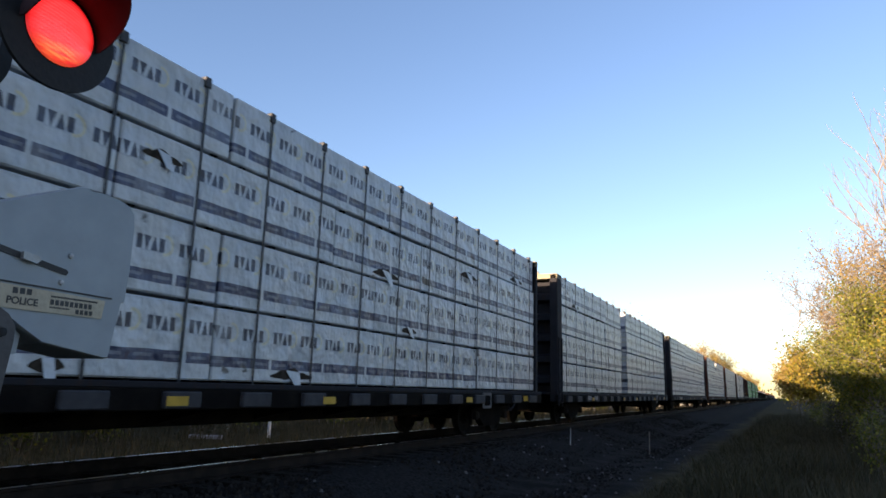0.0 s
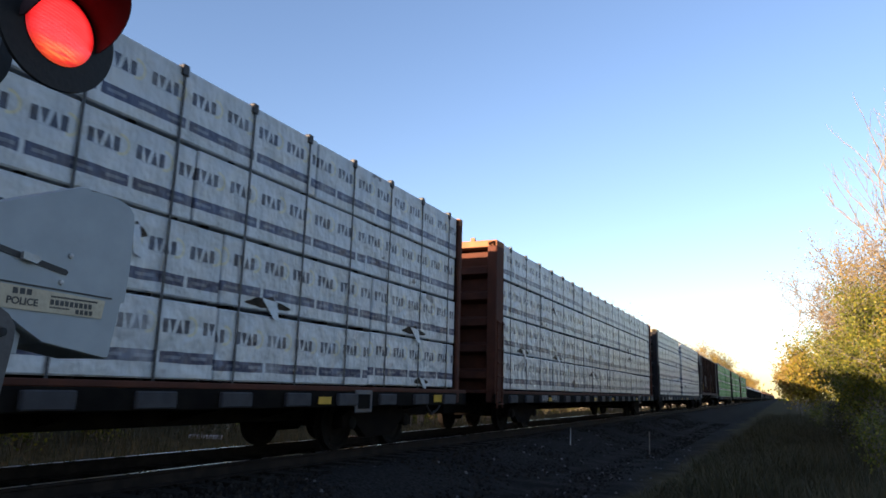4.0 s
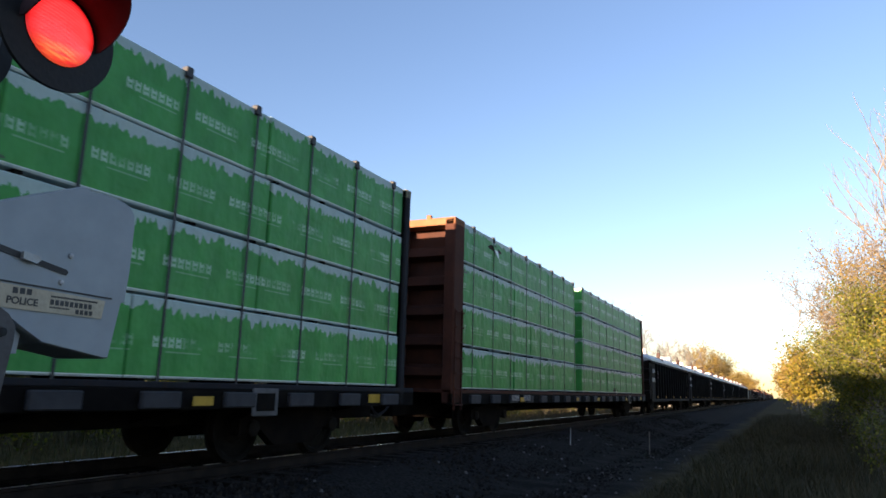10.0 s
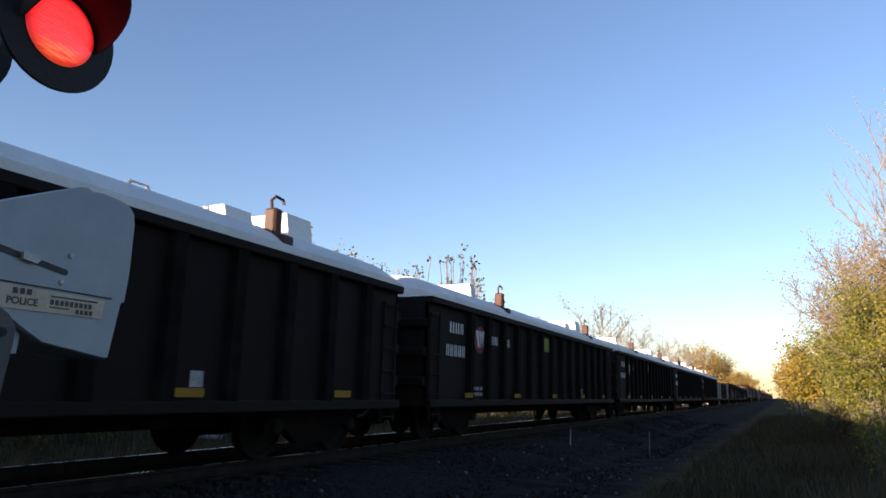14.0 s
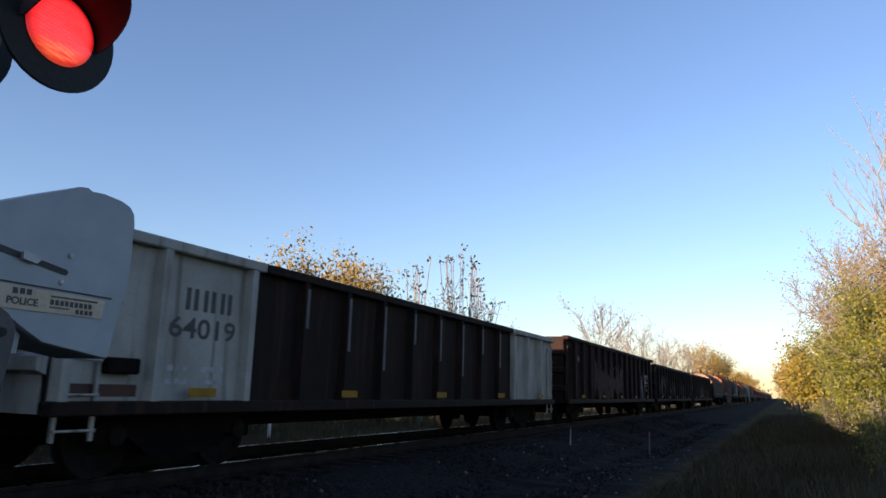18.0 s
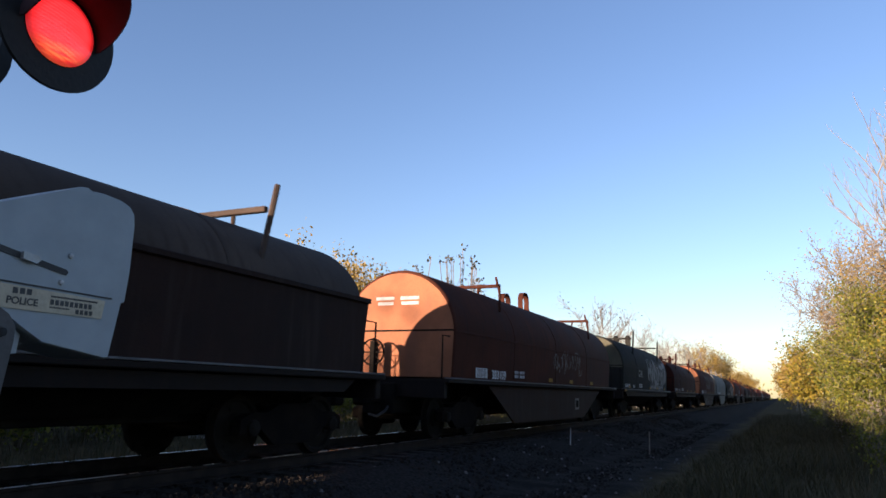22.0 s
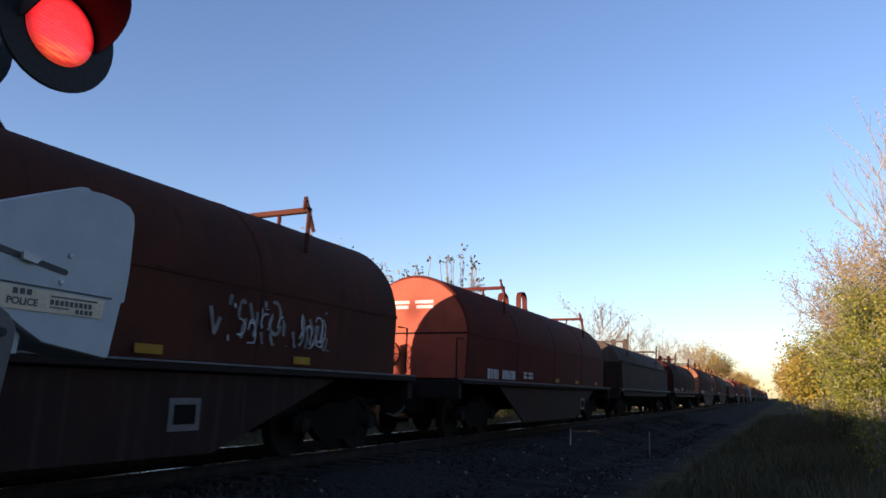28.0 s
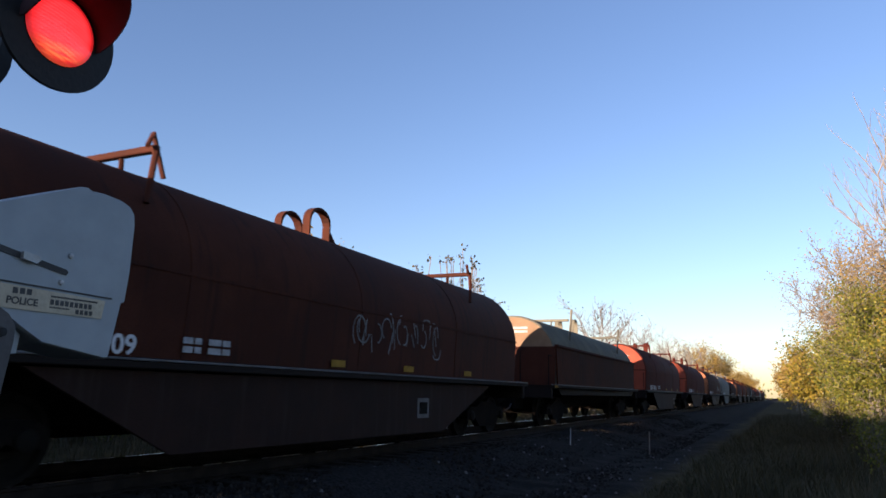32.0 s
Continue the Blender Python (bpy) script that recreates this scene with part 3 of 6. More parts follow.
def scatter_mesh(name, centres, sizes, shape, material, label, category, r):
    """Many small copies of a shape in one mesh. shape: (verts, faces)."""
    sv, sf = np.array(shape[0], float), shape[1]
    n, k = len(centres), len(sv)
    ang = r.uniform(0, 2 * np.pi, n)
    ca, sa = np.cos(ang), np.sin(ang)
    v = np.empty((n, k, 3))
    v[:, :, 0] = sv[None, :, 0] * ca[:, None] - sv[None, :, 1] * sa[:, None]
    v[:, :, 1] = sv[None, :, 0] * sa[:, None] + sv[None, :, 1] * ca[:, None]
    v[:, :, 2] = sv[None, :, 2]
    v *= sizes[:, None, :] if sizes.ndim == 2 else sizes[:, None, None]
    v += centres[:, None, :]
    faces = []
    base = np.arange(n) * k
    for f in sf:
        faces.append(np.stack([base + i for i in f], 1))
    me = bpy.data.meshes.new(name)
    me.from_pydata(v.reshape(-1, 3).tolist(), [], [tuple(q) for a in faces for q in a.tolist()])
    me.materials.append(material)
    return tagged(new(name, me), label, category, kind="stuff")


def heights(x, y):
    return np.array([ground_height(a, b) for a, b in zip(x, y)])


def build_ground_stuff():
    r = np.random.RandomState(4)
    stone = ([(-0.5, -0.4, -0.3), (0.5, -0.45, -0.3), (0.45, 0.5, -0.3), (-0.4, 0.42, -0.3), (-0.25, -0.2, 0.32), (0.3, -0.12, 0.4), (0.1, 0.3, 0.28)],
             [(0, 1, 5, 4), (1, 2, 6, 5), (2, 3, 6), (3, 0, 4, 6), (4, 5, 6)])
    n = 15000
    y = 4.5 + 42 * r.rand(n) ** 1.7
    x = TX + np.where(r.rand(n) < 0.8, r.uniform(0.3, 4.4, n), r.uniform(-2.6, 0.6, n))
    c = np.stack([x, y, heights(x, y) + 0.005], 1)
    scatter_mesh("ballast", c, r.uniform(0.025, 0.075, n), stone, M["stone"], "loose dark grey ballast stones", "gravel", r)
    n = 150
    y = r.uniform(5, 24, n)
    x = TX + r.uniform(1.6, 5.0, n)
    c = np.stack([x, y, heights(x, y) + 0.01], 1)
    scatter_mesh("pale_stones", c, r.uniform(0.03, 0.07, n), stone, M["sill_edge"], "few pale stones among the ballast", "gravel", r)
    blade = ([(-0.012, 0, 0), (0.012, 0, 0), (0.007, 0.10, 0.6), (-0.007, 0.10, 0.6), (0, 0.28, 1.0)], [(0, 1, 2, 3), (3, 2, 4)])
    spots = []
    for k in range(5200):     # tufts right of the path
        yy = 7 + 60 * r.rand() ** 1.6
        xx = -2.2 + 0.02 * yy + abs(r.normal(0, 2.6))
        m = r.randint(5, 11)
        spots.append(np.stack([xx + r.normal(0, 0.09, m), yy + r.normal(0, 0.09, m), r.uniform(0.10, 0.34, m) * (0.5 + min(1.0, (xx + 2.6) / 3)) * (0.55 + 1.5 * max(0.0, 0.35 + noise.noise(Vector((xx * 0.7, yy * 0.45, 5.0)))))], 1))
    for k in range(4200):     # beyond the track
        yy = 6 + 70 * r.rand() ** 1.4
        xx = TX - 3.2 - abs(r.normal(0, 9.0))
        m = r.randint(4, 8)
        spots.append(np.stack([xx + r.normal(0, 0.15, m), yy + r.normal(0, 0.15, m), r.uniform(0.2, 0.55, m)], 1))
    s = np.concatenate(spots)
    c = np.stack([s[:, 0], s[:, 1], heights(s[:, 0], s[:, 1]) - 0.03], 1)
    sizes = np.stack([np.ones(len(s)), s[:, 2] * 1.9, s[:, 2]], 1)
    scatter_mesh("grass", c, sizes, blade, M["grass"], "dull green and straw-coloured autumn grass", "grass", r)


# ---- vegetation ----
def leaf_cloud(centres, size, r, droop=0.3):
    """Small folded leaves with random turns round their centres: corners and faces."""
    n = len(centres)
    d = r.normal(0, 1, (n, 3))
    d[:, 2] -= droop
    d /= np.linalg.norm(d, axis=1)[:, None]
    e = np.cross(d, r.normal(0, 1, (n, 3)))
    e /= np.linalg.norm(e, axis=1)[:, None] + 1e-9
    s = (size * r.uniform(0.6, 1.35, n))[:, None]
    v = np.empty((n, 4, 3))
    v[:, 0] = centres - d * s * 0.5
    v[:, 1] = centres + e * s * 0.38
    v[:, 2] = centres + d * s * 0.6
    v[:, 3] = centres - e * s * 0.38
    b = np.arange(n) * 4
    f = np.stack([b, b + 1, b + 2, b + 3], 1)
    return v.reshape(-1, 3), f


def tree(name, x, y, height, spread, leaves, leaf_size, leaf_mat, label, seed, stems=1, bark="bark", bare_top=0.0, low=0.15, lean=0.0, trunk=0.0, top_only=0.0, group="", upright=0.18):
    """A trunk or several stems with limbs and twigs, and a crown of single leaves along the twigs."""
    r = np.random.RandomState(seed)
    z0 = ground_height(x, y) - 0.1
    g = Geo()
    tips = []

    def grow(p, d, length, rad, depth):
        steps = 4
        for k in range(steps):
            q = p + d * length / steps
            g.cyl(p, q, rad * (1 - 0.17 * k), rad * (1 - 0.17 * (k + 1)), 5 if depth else 7, False)
            if depth < 3 and (k > 0 or depth > 0):
                frac = (q.z - z0) / height
                if frac > low:
                    for _ in range(r.randint(1, 4) if depth < 2 else r.randint(0, 3)):
                        side = Vector(r.normal(0, 1, 3))
                        nd = (d * 0.75 + side.normalized() * (0.75 if depth == 0 else 0.65) + Vector((0, 0, upright))).normalized()
                        grow(q, nd, length * r.uniform(0.32, 0.52) * (0.6 + 0.4 * spread), rad * 0.48, depth + 1)
            if depth >= 1:
                tips.append((q, depth))
            d = (d + Vector(r.normal(0, 0.10, 3))).normalized()
            p = q
        tips.append((p, depth))

    for s in range(stems):
        a = r.uniform(0, 2 * math.pi)
        off = 0.0 if stems == 1 else 0.25 * spread * r.uniform(0.3, 1.0)
        d = Vector((math.cos(a) * 0.10 * stems ** 0.5 * spread * 0.5 + lean, math.sin(a) * 0.10 * stems ** 0.5 * spread * 0.5, 1.0)).normalized()
        hh = height * (1.0 if s == 0 else r.uniform(0.6, 0.98))
        grow(Vector((x + off * math.cos(a), y + off * math.sin(a), z0)), d, hh * 0.82, trunk or (0.012 * height + 0.01) / (1 if stems == 1 else 1.4), 0)
    ob = thing(name, label, "tree", group, pose(x, y, z0))
    shift = np.array((x, y, z0))
    g.v = [(a - x, b - y, c - z0) for a, b, c in g.v]
    me = bpy.data.meshes.new("trunk")
    me.from_pydata(g.v, [], g.f)
    me.materials.append(M[bark])
    me.shade_smooth()
    part("trunk", me, None, ob)
    if leaves:
        t = np.array([tuple(p) for p, dd in tips])
        if bare_top:
            t = t[t[:, 2] < z0 + height * (1 - bare_top)]
        if top_only:
            t = t[t[:, 2] > z0 + height * top_only]
        if len(t):
            pick = t[r.randint(0, len(t), leaves)] + r.normal(0, 1, (leaves, 3)) * leaf_size * 2.2
            pick[:, 2] = np.maximum(pick[:, 2], z0 + 0.15)
            v, f = leaf_cloud(pick - shift, leaf_size, r)
            me = bpy.data.meshes.new("crown")
            me.from_pydata(v.tolist(), [], f.tolist())
            me.materials.append(M[leaf_mat])
            part("crown", me, None, ob)
    return ob


def stem_shrub(x, y, ya, yb, count, seed):
    """Upright thin stems in a fan, each with a tuft of leaves at its tip."""
    r = random.Random(seed)
    q = np.random.RandomState(seed)
    z0 = ground_height(x, y) - 0.1
    stems, tufts = Geo(), []
    for k in range(count):
        yt = ya + (yb - ya) * (k + r.uniform(0.2, 0.8)) / count
        top = float(np.interp(yt, (25.6, 28.4, 31.6, 34.0, 37.0), (6.2, 7.5, 8.1, 7.3, 6.1))) - r.uniform(0.0, 0.9) - z0
        foot = ((yt - y) * 0.45 + r.uniform(-0.2, 0.2), r.uniform(-0.3, 0.3))
        tip = (r.uniform(-0.5, 0.5), yt - y)
        pts = [(foot[1] + (tip[0] - foot[1]) * f, foot[0] + (tip[1] - foot[0]) * f ** 1.3, top * f) for f in (0.0, 0.25, 0.5, 0.75, 1.0)]
        stems.tube(pts, 0.018, 5)
        for side in range(r.randint(1, 3)):
            f = r.uniform(0.55, 0.85)
            b = (tip[0] * f, foot[0] + (tip[1] - foot[0]) * f ** 1.3, top * f)
            e = (b[0] + r.uniform(-0.3, 0.3), b[1] + r.uniform(-0.5, 0.5), b[2] + r.uniform(0.6, 1.2))
            stems.tube([b, ((b[0] + e[0]) / 2, (b[1] + e[1]) / 2 + 0.05, (b[2] + e[2]) / 2), e], 0.014, 4)
            tufts += [np.array(e) + q.normal(0, 1, 3) * np.array((0.10, 0.12, 0.08)) for _ in range(3)]
        tufts += [np.array(pts[-1]) + q.normal(0, 1, 3) * np.array((0.12, 0.14, 0.10)) for _ in range(r.randint(4, 9))]
    ob = thing("thin_shrub", "thin upright shrub with dark leaf tufts at its tips", "shrub", at=pose(x, y, z0))
    part("stems", stems, M["bark"], ob)
    v, f = leaf_cloud(np.array(tufts), 0.15, q)
    me = bpy.data.meshes.new("leaf_tufts")
    me.from_pydata(v.tolist(), [], f.tolist())
    me.materials.append(M["leaf_dark"])
    part("leaf_tufts", me, None, ob)


def build_vegetation():
    # golden thicket beside the path
    thicket = "saplings of the thicket beside the path"
    spots = [(3.5, 23.0, 3.6, "leaf_green"), (4.2, 24.5, 5.0, "leaf_gold"), (3.1, 25.5, 4.0, "leaf_green"), (3.8, 27.0, 4.9, "leaf_green"), (3.0, 28.5, 4.8, "leaf_green"),
             (3.6, 30.5, 5.2, "leaf_green"), (3.0, 32.5, 5.2, "leaf_green"), (4.6, 29.0, 6.4, "leaf_orange"), (3.4, 35.0, 6.4, "leaf_dry"), (3.0, 38.0, 7.0, "leaf_orange"),
             (4.0, 36.0, 7.2, "leaf_dry"), (3.6, 41.0, 7.4, "leaf_orange"), (5.1, 26.5, 5.8, "leaf_gold"), (5.2, 32.0, 7.2, "leaf_orange"), (4.2, 33.0, 7.0, "leaf_dry"), (4.8, 30.0, 7.0, "leaf_dry"), (2.6, 30.0, 3.6, "leaf_green"), (2.9, 35.0, 4.0, "leaf_green")]
    for i, (x, y, h, m) in enumerate(spots):
        n = {"leaf_dry": 3800, "leaf_orange": 5200}.get(m, 8200)
        tree("sapling_tree", x, y, h, 0.9, n, 0.078, m, {"leaf_dry": "half-bare sapling with dry pale leaves", "leaf_orange": "bushy sapling with orange-tan autumn leaves"}.get(m, "bushy sapling with golden-green autumn leaves"), 20 + i, stems=4, low=0.03, group=thicket)
    for i, (x, y, h) in enumerate([(3.85, 30.0, 12.2), (4.2, 30.6, 11.8), (4.55, 29.0, 12.4), (4.0, 31.5, 9.4), (4.35, 30.2, 12.0)]):
        tree("bare_poplar", x, y, h, 0.25, 420, 0.07, "leaf_dry", "tall pale poplar that has lost its leaves", 65 + i, low=0.38, bark="bark_pale", bare_top=0.35, trunk=0.06, lean=0.03, upright=0.62)
    for i, (x, y, h) in enumerate([(2.5, 62, 5), (1.8, 72, 5), (3.5, 85, 6.5), (2, 105, 6.5), (4, 125, 7), (2.5, 150, 7.5), (4, 190, 8), (3, 240, 9)]):
        tree("roadside_tree", x, y, h, 1.0, 3600, 0.2, "leaf_orange" if i % 2 else "leaf_gold", "leafy autumn tree beside the line", 80 + i, stems=3, low=0.04)
    # dense unseen hedge, added behind the eye beyond track, shades ground from low sun
    for i in range(35):
        tree("hedge_tree", -23.0 - 3.0 * rng.random(), -150 + 4.6 * i, 4.9 + 0.4 * rng.random(), 1.2, 3400, 0.42, "leaf_green" if i % 3 else "leaf_gold", "unseen leafy tree added beyond the track to block the low sun", 340 + i, stems=4, low=0.0, group="hedge trees")
    for i, (x, y) in enumerate([(-13.2, -28.0), (-14.8, -33.0), (-13.6, -38.0)]):
        tree("hedge_tree", x, y, 9.0, 0.9, 5200, 0.4, "leaf_green", "unseen leafy tree added beyond the track to block the low sun", 390 + i, stems=3, low=0.02, group="hedge trees")
    # low dark brush in front of the thicket
    for i in range(16):
        y = 17 + 2.6 * i
        tree("brush", 1.6 + 0.012 * y + 0.9 * rng.random(), y, 0.8 + 0.6 * rng.random(), 1.2, 1300, 0.06, "leaf_dark" if i % 3 else "leaf_green", "low scrubby brush with dry dark leaves", 120 + i, stems=4, low=0.0, group="brush along the thicket")
    # beyond the track
    for i in range(46):
        y = 7.0 + 1.55 * i
        tall = i % 2
        tree("scrub_bush", -15.0 - 1.6 * tall - 1.4 * rng.random(), y, (2.1 if tall else 1.0) + 0.5 * rng.random(), 1.3, 1500, 0.10, "leaf_green" if i % 3 else "leaf_dark", "low scrub bush with dull green leaves beyond the track", 400 + i, stems=5, low=0.0, group="scrub beyond the track")
    for i, (x, y, h) in enumerate([(-19.0, 24.0, 5.6), (-18.6, 26.0, 5.8), (-19.2, 28.5, 6.1), (-20.0, 31.5, 6.7)]):
        tree("pale_tree", x, y, h, 1.0, 5000, 0.14, "leaf_orange", "small tree with dry pale orange leaves", 160 + i, stems=2, low=0.1)
    stem_shrub(-14.2, 32.0, 29.2, 36.8, 22, 171)
    stem_shrub(-14.3, 26.8, 25.8, 28.0, 5, 172)
    for i, (x, y, h) in enumerate([(-14.6, 28.2, 5.6), (-14.4, 29.6, 5.9), (-14.3, 35.4, 5.6), (-14.5, 31.8, 5.2)]):
        tree("shrub", x, y, h, 0.6, 900, 0.10, "leaf_dark", "dark half-bare shrub beyond the track", 180 + i, stems=4, low=0.2)
    for i in range(18):
        y = 62 + 4.6 * i
        x = -15.5 + rng.uniform(-1.0, 1.5)
        tree("bare_tree", x, y, (8.3 if i else 9.4) + rng.uniform(-0.9, 0.8) + 0.11 * i, 0.6, 70 if i > 1 else 220, 0.14, "leaf_dry" if i > 1 else "leaf_dark", "bare grey tree with upright branches", 200 + i, stems=3, bark="bark_pale", low=0.2)
    for i, (x, y, h) in enumerate([(-13, 150, 10.5), (-14, 160, 11), (-12.5, 175, 10), (-12, 195, 9.5), (-11.5, 220, 9), (-12, 260, 9), (-12, 310, 9), (-12, 370, 9)]):
        tree("autumn_tree", x, y, h, 1.0, 3000, 0.3, "leaf_orange", "large autumn tree with orange-yellow leaves", 240 + i, stems=2, low=0.1)
    for i, (x, y, h) in enumerate([(-17, 7.5, 3.6), (-17.5, 9.0, 4.0), (-18, 11, 3.8), (-19, 13.5, 4.2), (-20, 16, 4.0)]):
        tree("bush", x, y, h, 1.0, 8000, 0.10, "leaf_gold", "yellow-green bush beyond the track", 260 + i, stems=4, low=0.02)


def build_far_woods():
    """Distant woods that close the view all round: joined crowns of large leaf clumps."""
    r = np.random.RandomState(9)
    pts = []
    for k in range(900):
        a = r.uniform(0, 2 * np.pi)
        d = r.uniform(420, 620)
        x, y = d * math.sin(a), d * math.cos(a)
        if abs(x - TX) < 9:
            continue
        h = r.uniform(8, 14)
        m = 60
        c = r.normal(0, 1, (m, 3)) * np.array([4.0, 4.0, h * 0.28]) + np.array([x, y, h * 0.5])
        pts.append(c)
    c = np.concatenate(pts)
    c[:, 2] = np.clip(c[:, 2], 0.0, 17)
    v, f = leaf_cloud(c, 2.2, r)
    me = bpy.data.meshes.new("far_woods")
    me.from_pydata(v.tolist(), [], f.tolist())
    me.materials.append(M["leaf_green"])
    tagged(new("far_woods", me), "distant belt of autumn woods", "woods", kind="stuff")


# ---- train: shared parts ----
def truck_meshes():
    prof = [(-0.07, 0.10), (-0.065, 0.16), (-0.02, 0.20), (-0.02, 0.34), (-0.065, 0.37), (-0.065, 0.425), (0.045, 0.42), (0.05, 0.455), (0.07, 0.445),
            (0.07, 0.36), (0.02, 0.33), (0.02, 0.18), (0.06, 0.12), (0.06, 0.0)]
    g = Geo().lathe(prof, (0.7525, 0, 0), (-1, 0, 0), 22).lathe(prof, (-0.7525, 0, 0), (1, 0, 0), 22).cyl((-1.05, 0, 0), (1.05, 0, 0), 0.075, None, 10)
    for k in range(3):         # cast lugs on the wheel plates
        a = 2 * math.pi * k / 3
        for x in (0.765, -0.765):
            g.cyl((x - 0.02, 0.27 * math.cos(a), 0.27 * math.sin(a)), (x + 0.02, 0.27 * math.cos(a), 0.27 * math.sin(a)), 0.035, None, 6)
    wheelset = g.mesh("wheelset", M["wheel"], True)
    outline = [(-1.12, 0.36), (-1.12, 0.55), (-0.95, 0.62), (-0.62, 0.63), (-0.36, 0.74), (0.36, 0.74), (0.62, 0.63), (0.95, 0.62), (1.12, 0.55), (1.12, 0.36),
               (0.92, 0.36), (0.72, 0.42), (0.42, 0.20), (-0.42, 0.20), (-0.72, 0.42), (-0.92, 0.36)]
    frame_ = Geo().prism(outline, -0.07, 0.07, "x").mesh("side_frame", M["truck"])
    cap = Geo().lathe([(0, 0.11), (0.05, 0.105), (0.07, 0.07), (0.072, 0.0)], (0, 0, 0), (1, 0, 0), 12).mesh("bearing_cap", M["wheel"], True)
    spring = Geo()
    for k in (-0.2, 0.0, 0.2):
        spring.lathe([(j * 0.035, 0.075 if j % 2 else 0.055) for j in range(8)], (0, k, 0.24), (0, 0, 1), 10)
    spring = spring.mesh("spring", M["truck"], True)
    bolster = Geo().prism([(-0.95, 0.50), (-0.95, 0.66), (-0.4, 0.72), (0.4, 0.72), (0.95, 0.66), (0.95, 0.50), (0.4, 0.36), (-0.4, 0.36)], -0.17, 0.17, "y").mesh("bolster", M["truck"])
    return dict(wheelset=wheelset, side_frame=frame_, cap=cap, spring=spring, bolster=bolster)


TRUCK = {}


def add_truck(car, y):
    if not TRUCK:
        TRUCK.update(truck_meshes())
    t = part("truck", TRUCK["bolster"], None, car, "greasy cast-steel truck", at=pose(0, y, 0))
    for side in (-1, 1):
        part("side_frame", TRUCK["side_frame"], None, t, at=pose(1.0 * side, 0, 0))
        part("spring", TRUCK["spring"], None, t, at=pose(1.0 * side, 0, 0))
        for dy in (-0.89, 0.89):
            part("bearing_cap", TRUCK["cap"], None, t, at=pose(1.06 * side, dy, 0.44, 0, 0, 0 if side > 0 else 180))
    for dy in (-0.89, 0.89):
        part("wheelset", TRUCK["wheelset"], None, t, "two wheels on one axle", at=pose(0, dy, 0.425))


def add_coupler(car, y, way):
    g = Geo().box(-0.09, 0.09, min(y, y + way * 0.55), max(y, y + way * 0.55), 0.72, 0.88, 0.02)
    g.box(-0.16, 0.16, min(y + way * 0.5, y + way * 0.86), max(y + way * 0.5, y + way * 0.86), 0.66, 0.96, 0.05)
    part("coupler", g, M["truck"], car)
    pts = [(0.25, y, 0.75), (0.24, y + way * 0.25, 0.55), (0.2, y + way * 0.5, 0.45), (0.15, y + way * 0.7, 0.5)]
    part("air_hose", Geo().tube(pts, 0.025), M["strap"], car)


def add_ladder(car, x, y0, y1, z0, z1, material, n=5):
    g = Geo()
    for y in (y0, y1):
        g.box(x, x + 0.03, y - 0.02, y + 0.02, z0, z1)
    for k in range(n):
        z = z0 + 0.1 + (z1 - z0 - 0.15) * k / (n - 1)
        g.cyl((x + 0.05, y0, z), (x + 0.05, y1, z), 0.013, None, 6)
        g.box(x, x + 0.06, y0 - 0.015, y0 + 0.015, z - 0.015, z + 0.015)
        g.box(x, x + 0.06, y1 - 0.015, y1 + 0.015, z - 0.015, z + 0.015)
    part("ladder", g, material, car)


def add_bars(car, x, y, z, widths, height, material, name="lettering", gap=0.04):
    """A line of lettering as plain bars: one or two upright bars for each character."""
    g = Geo()
    for w in widths:
        if w > 0 and name == "lettering" and w >= 0.09 and height >= 0.12:
            g.box(x, x + 0.004, y, y + w * 0.34, z, z + height)
            g.box(x, x + 0.004, y + w * 0.66, y + w, z, z + height)
        elif w > 0:
            g.box(x, x + 0.004, y, y + w, z, z + height)
        y += abs(w) + gap
    part(name, g, material, car)["kind"] = "stuff"


def over_hood(x, z, bend):
    """How far out the side lies at a height; bend: half width, foot and top of a rounded crown."""
    if not bend or z < bend[1]:
        return x
    return x - bend[0] + bend[0] * math.sqrt(max(0.0, 1 - ((z - bend[1]) / (bend[2] - bend[1])) ** 2))


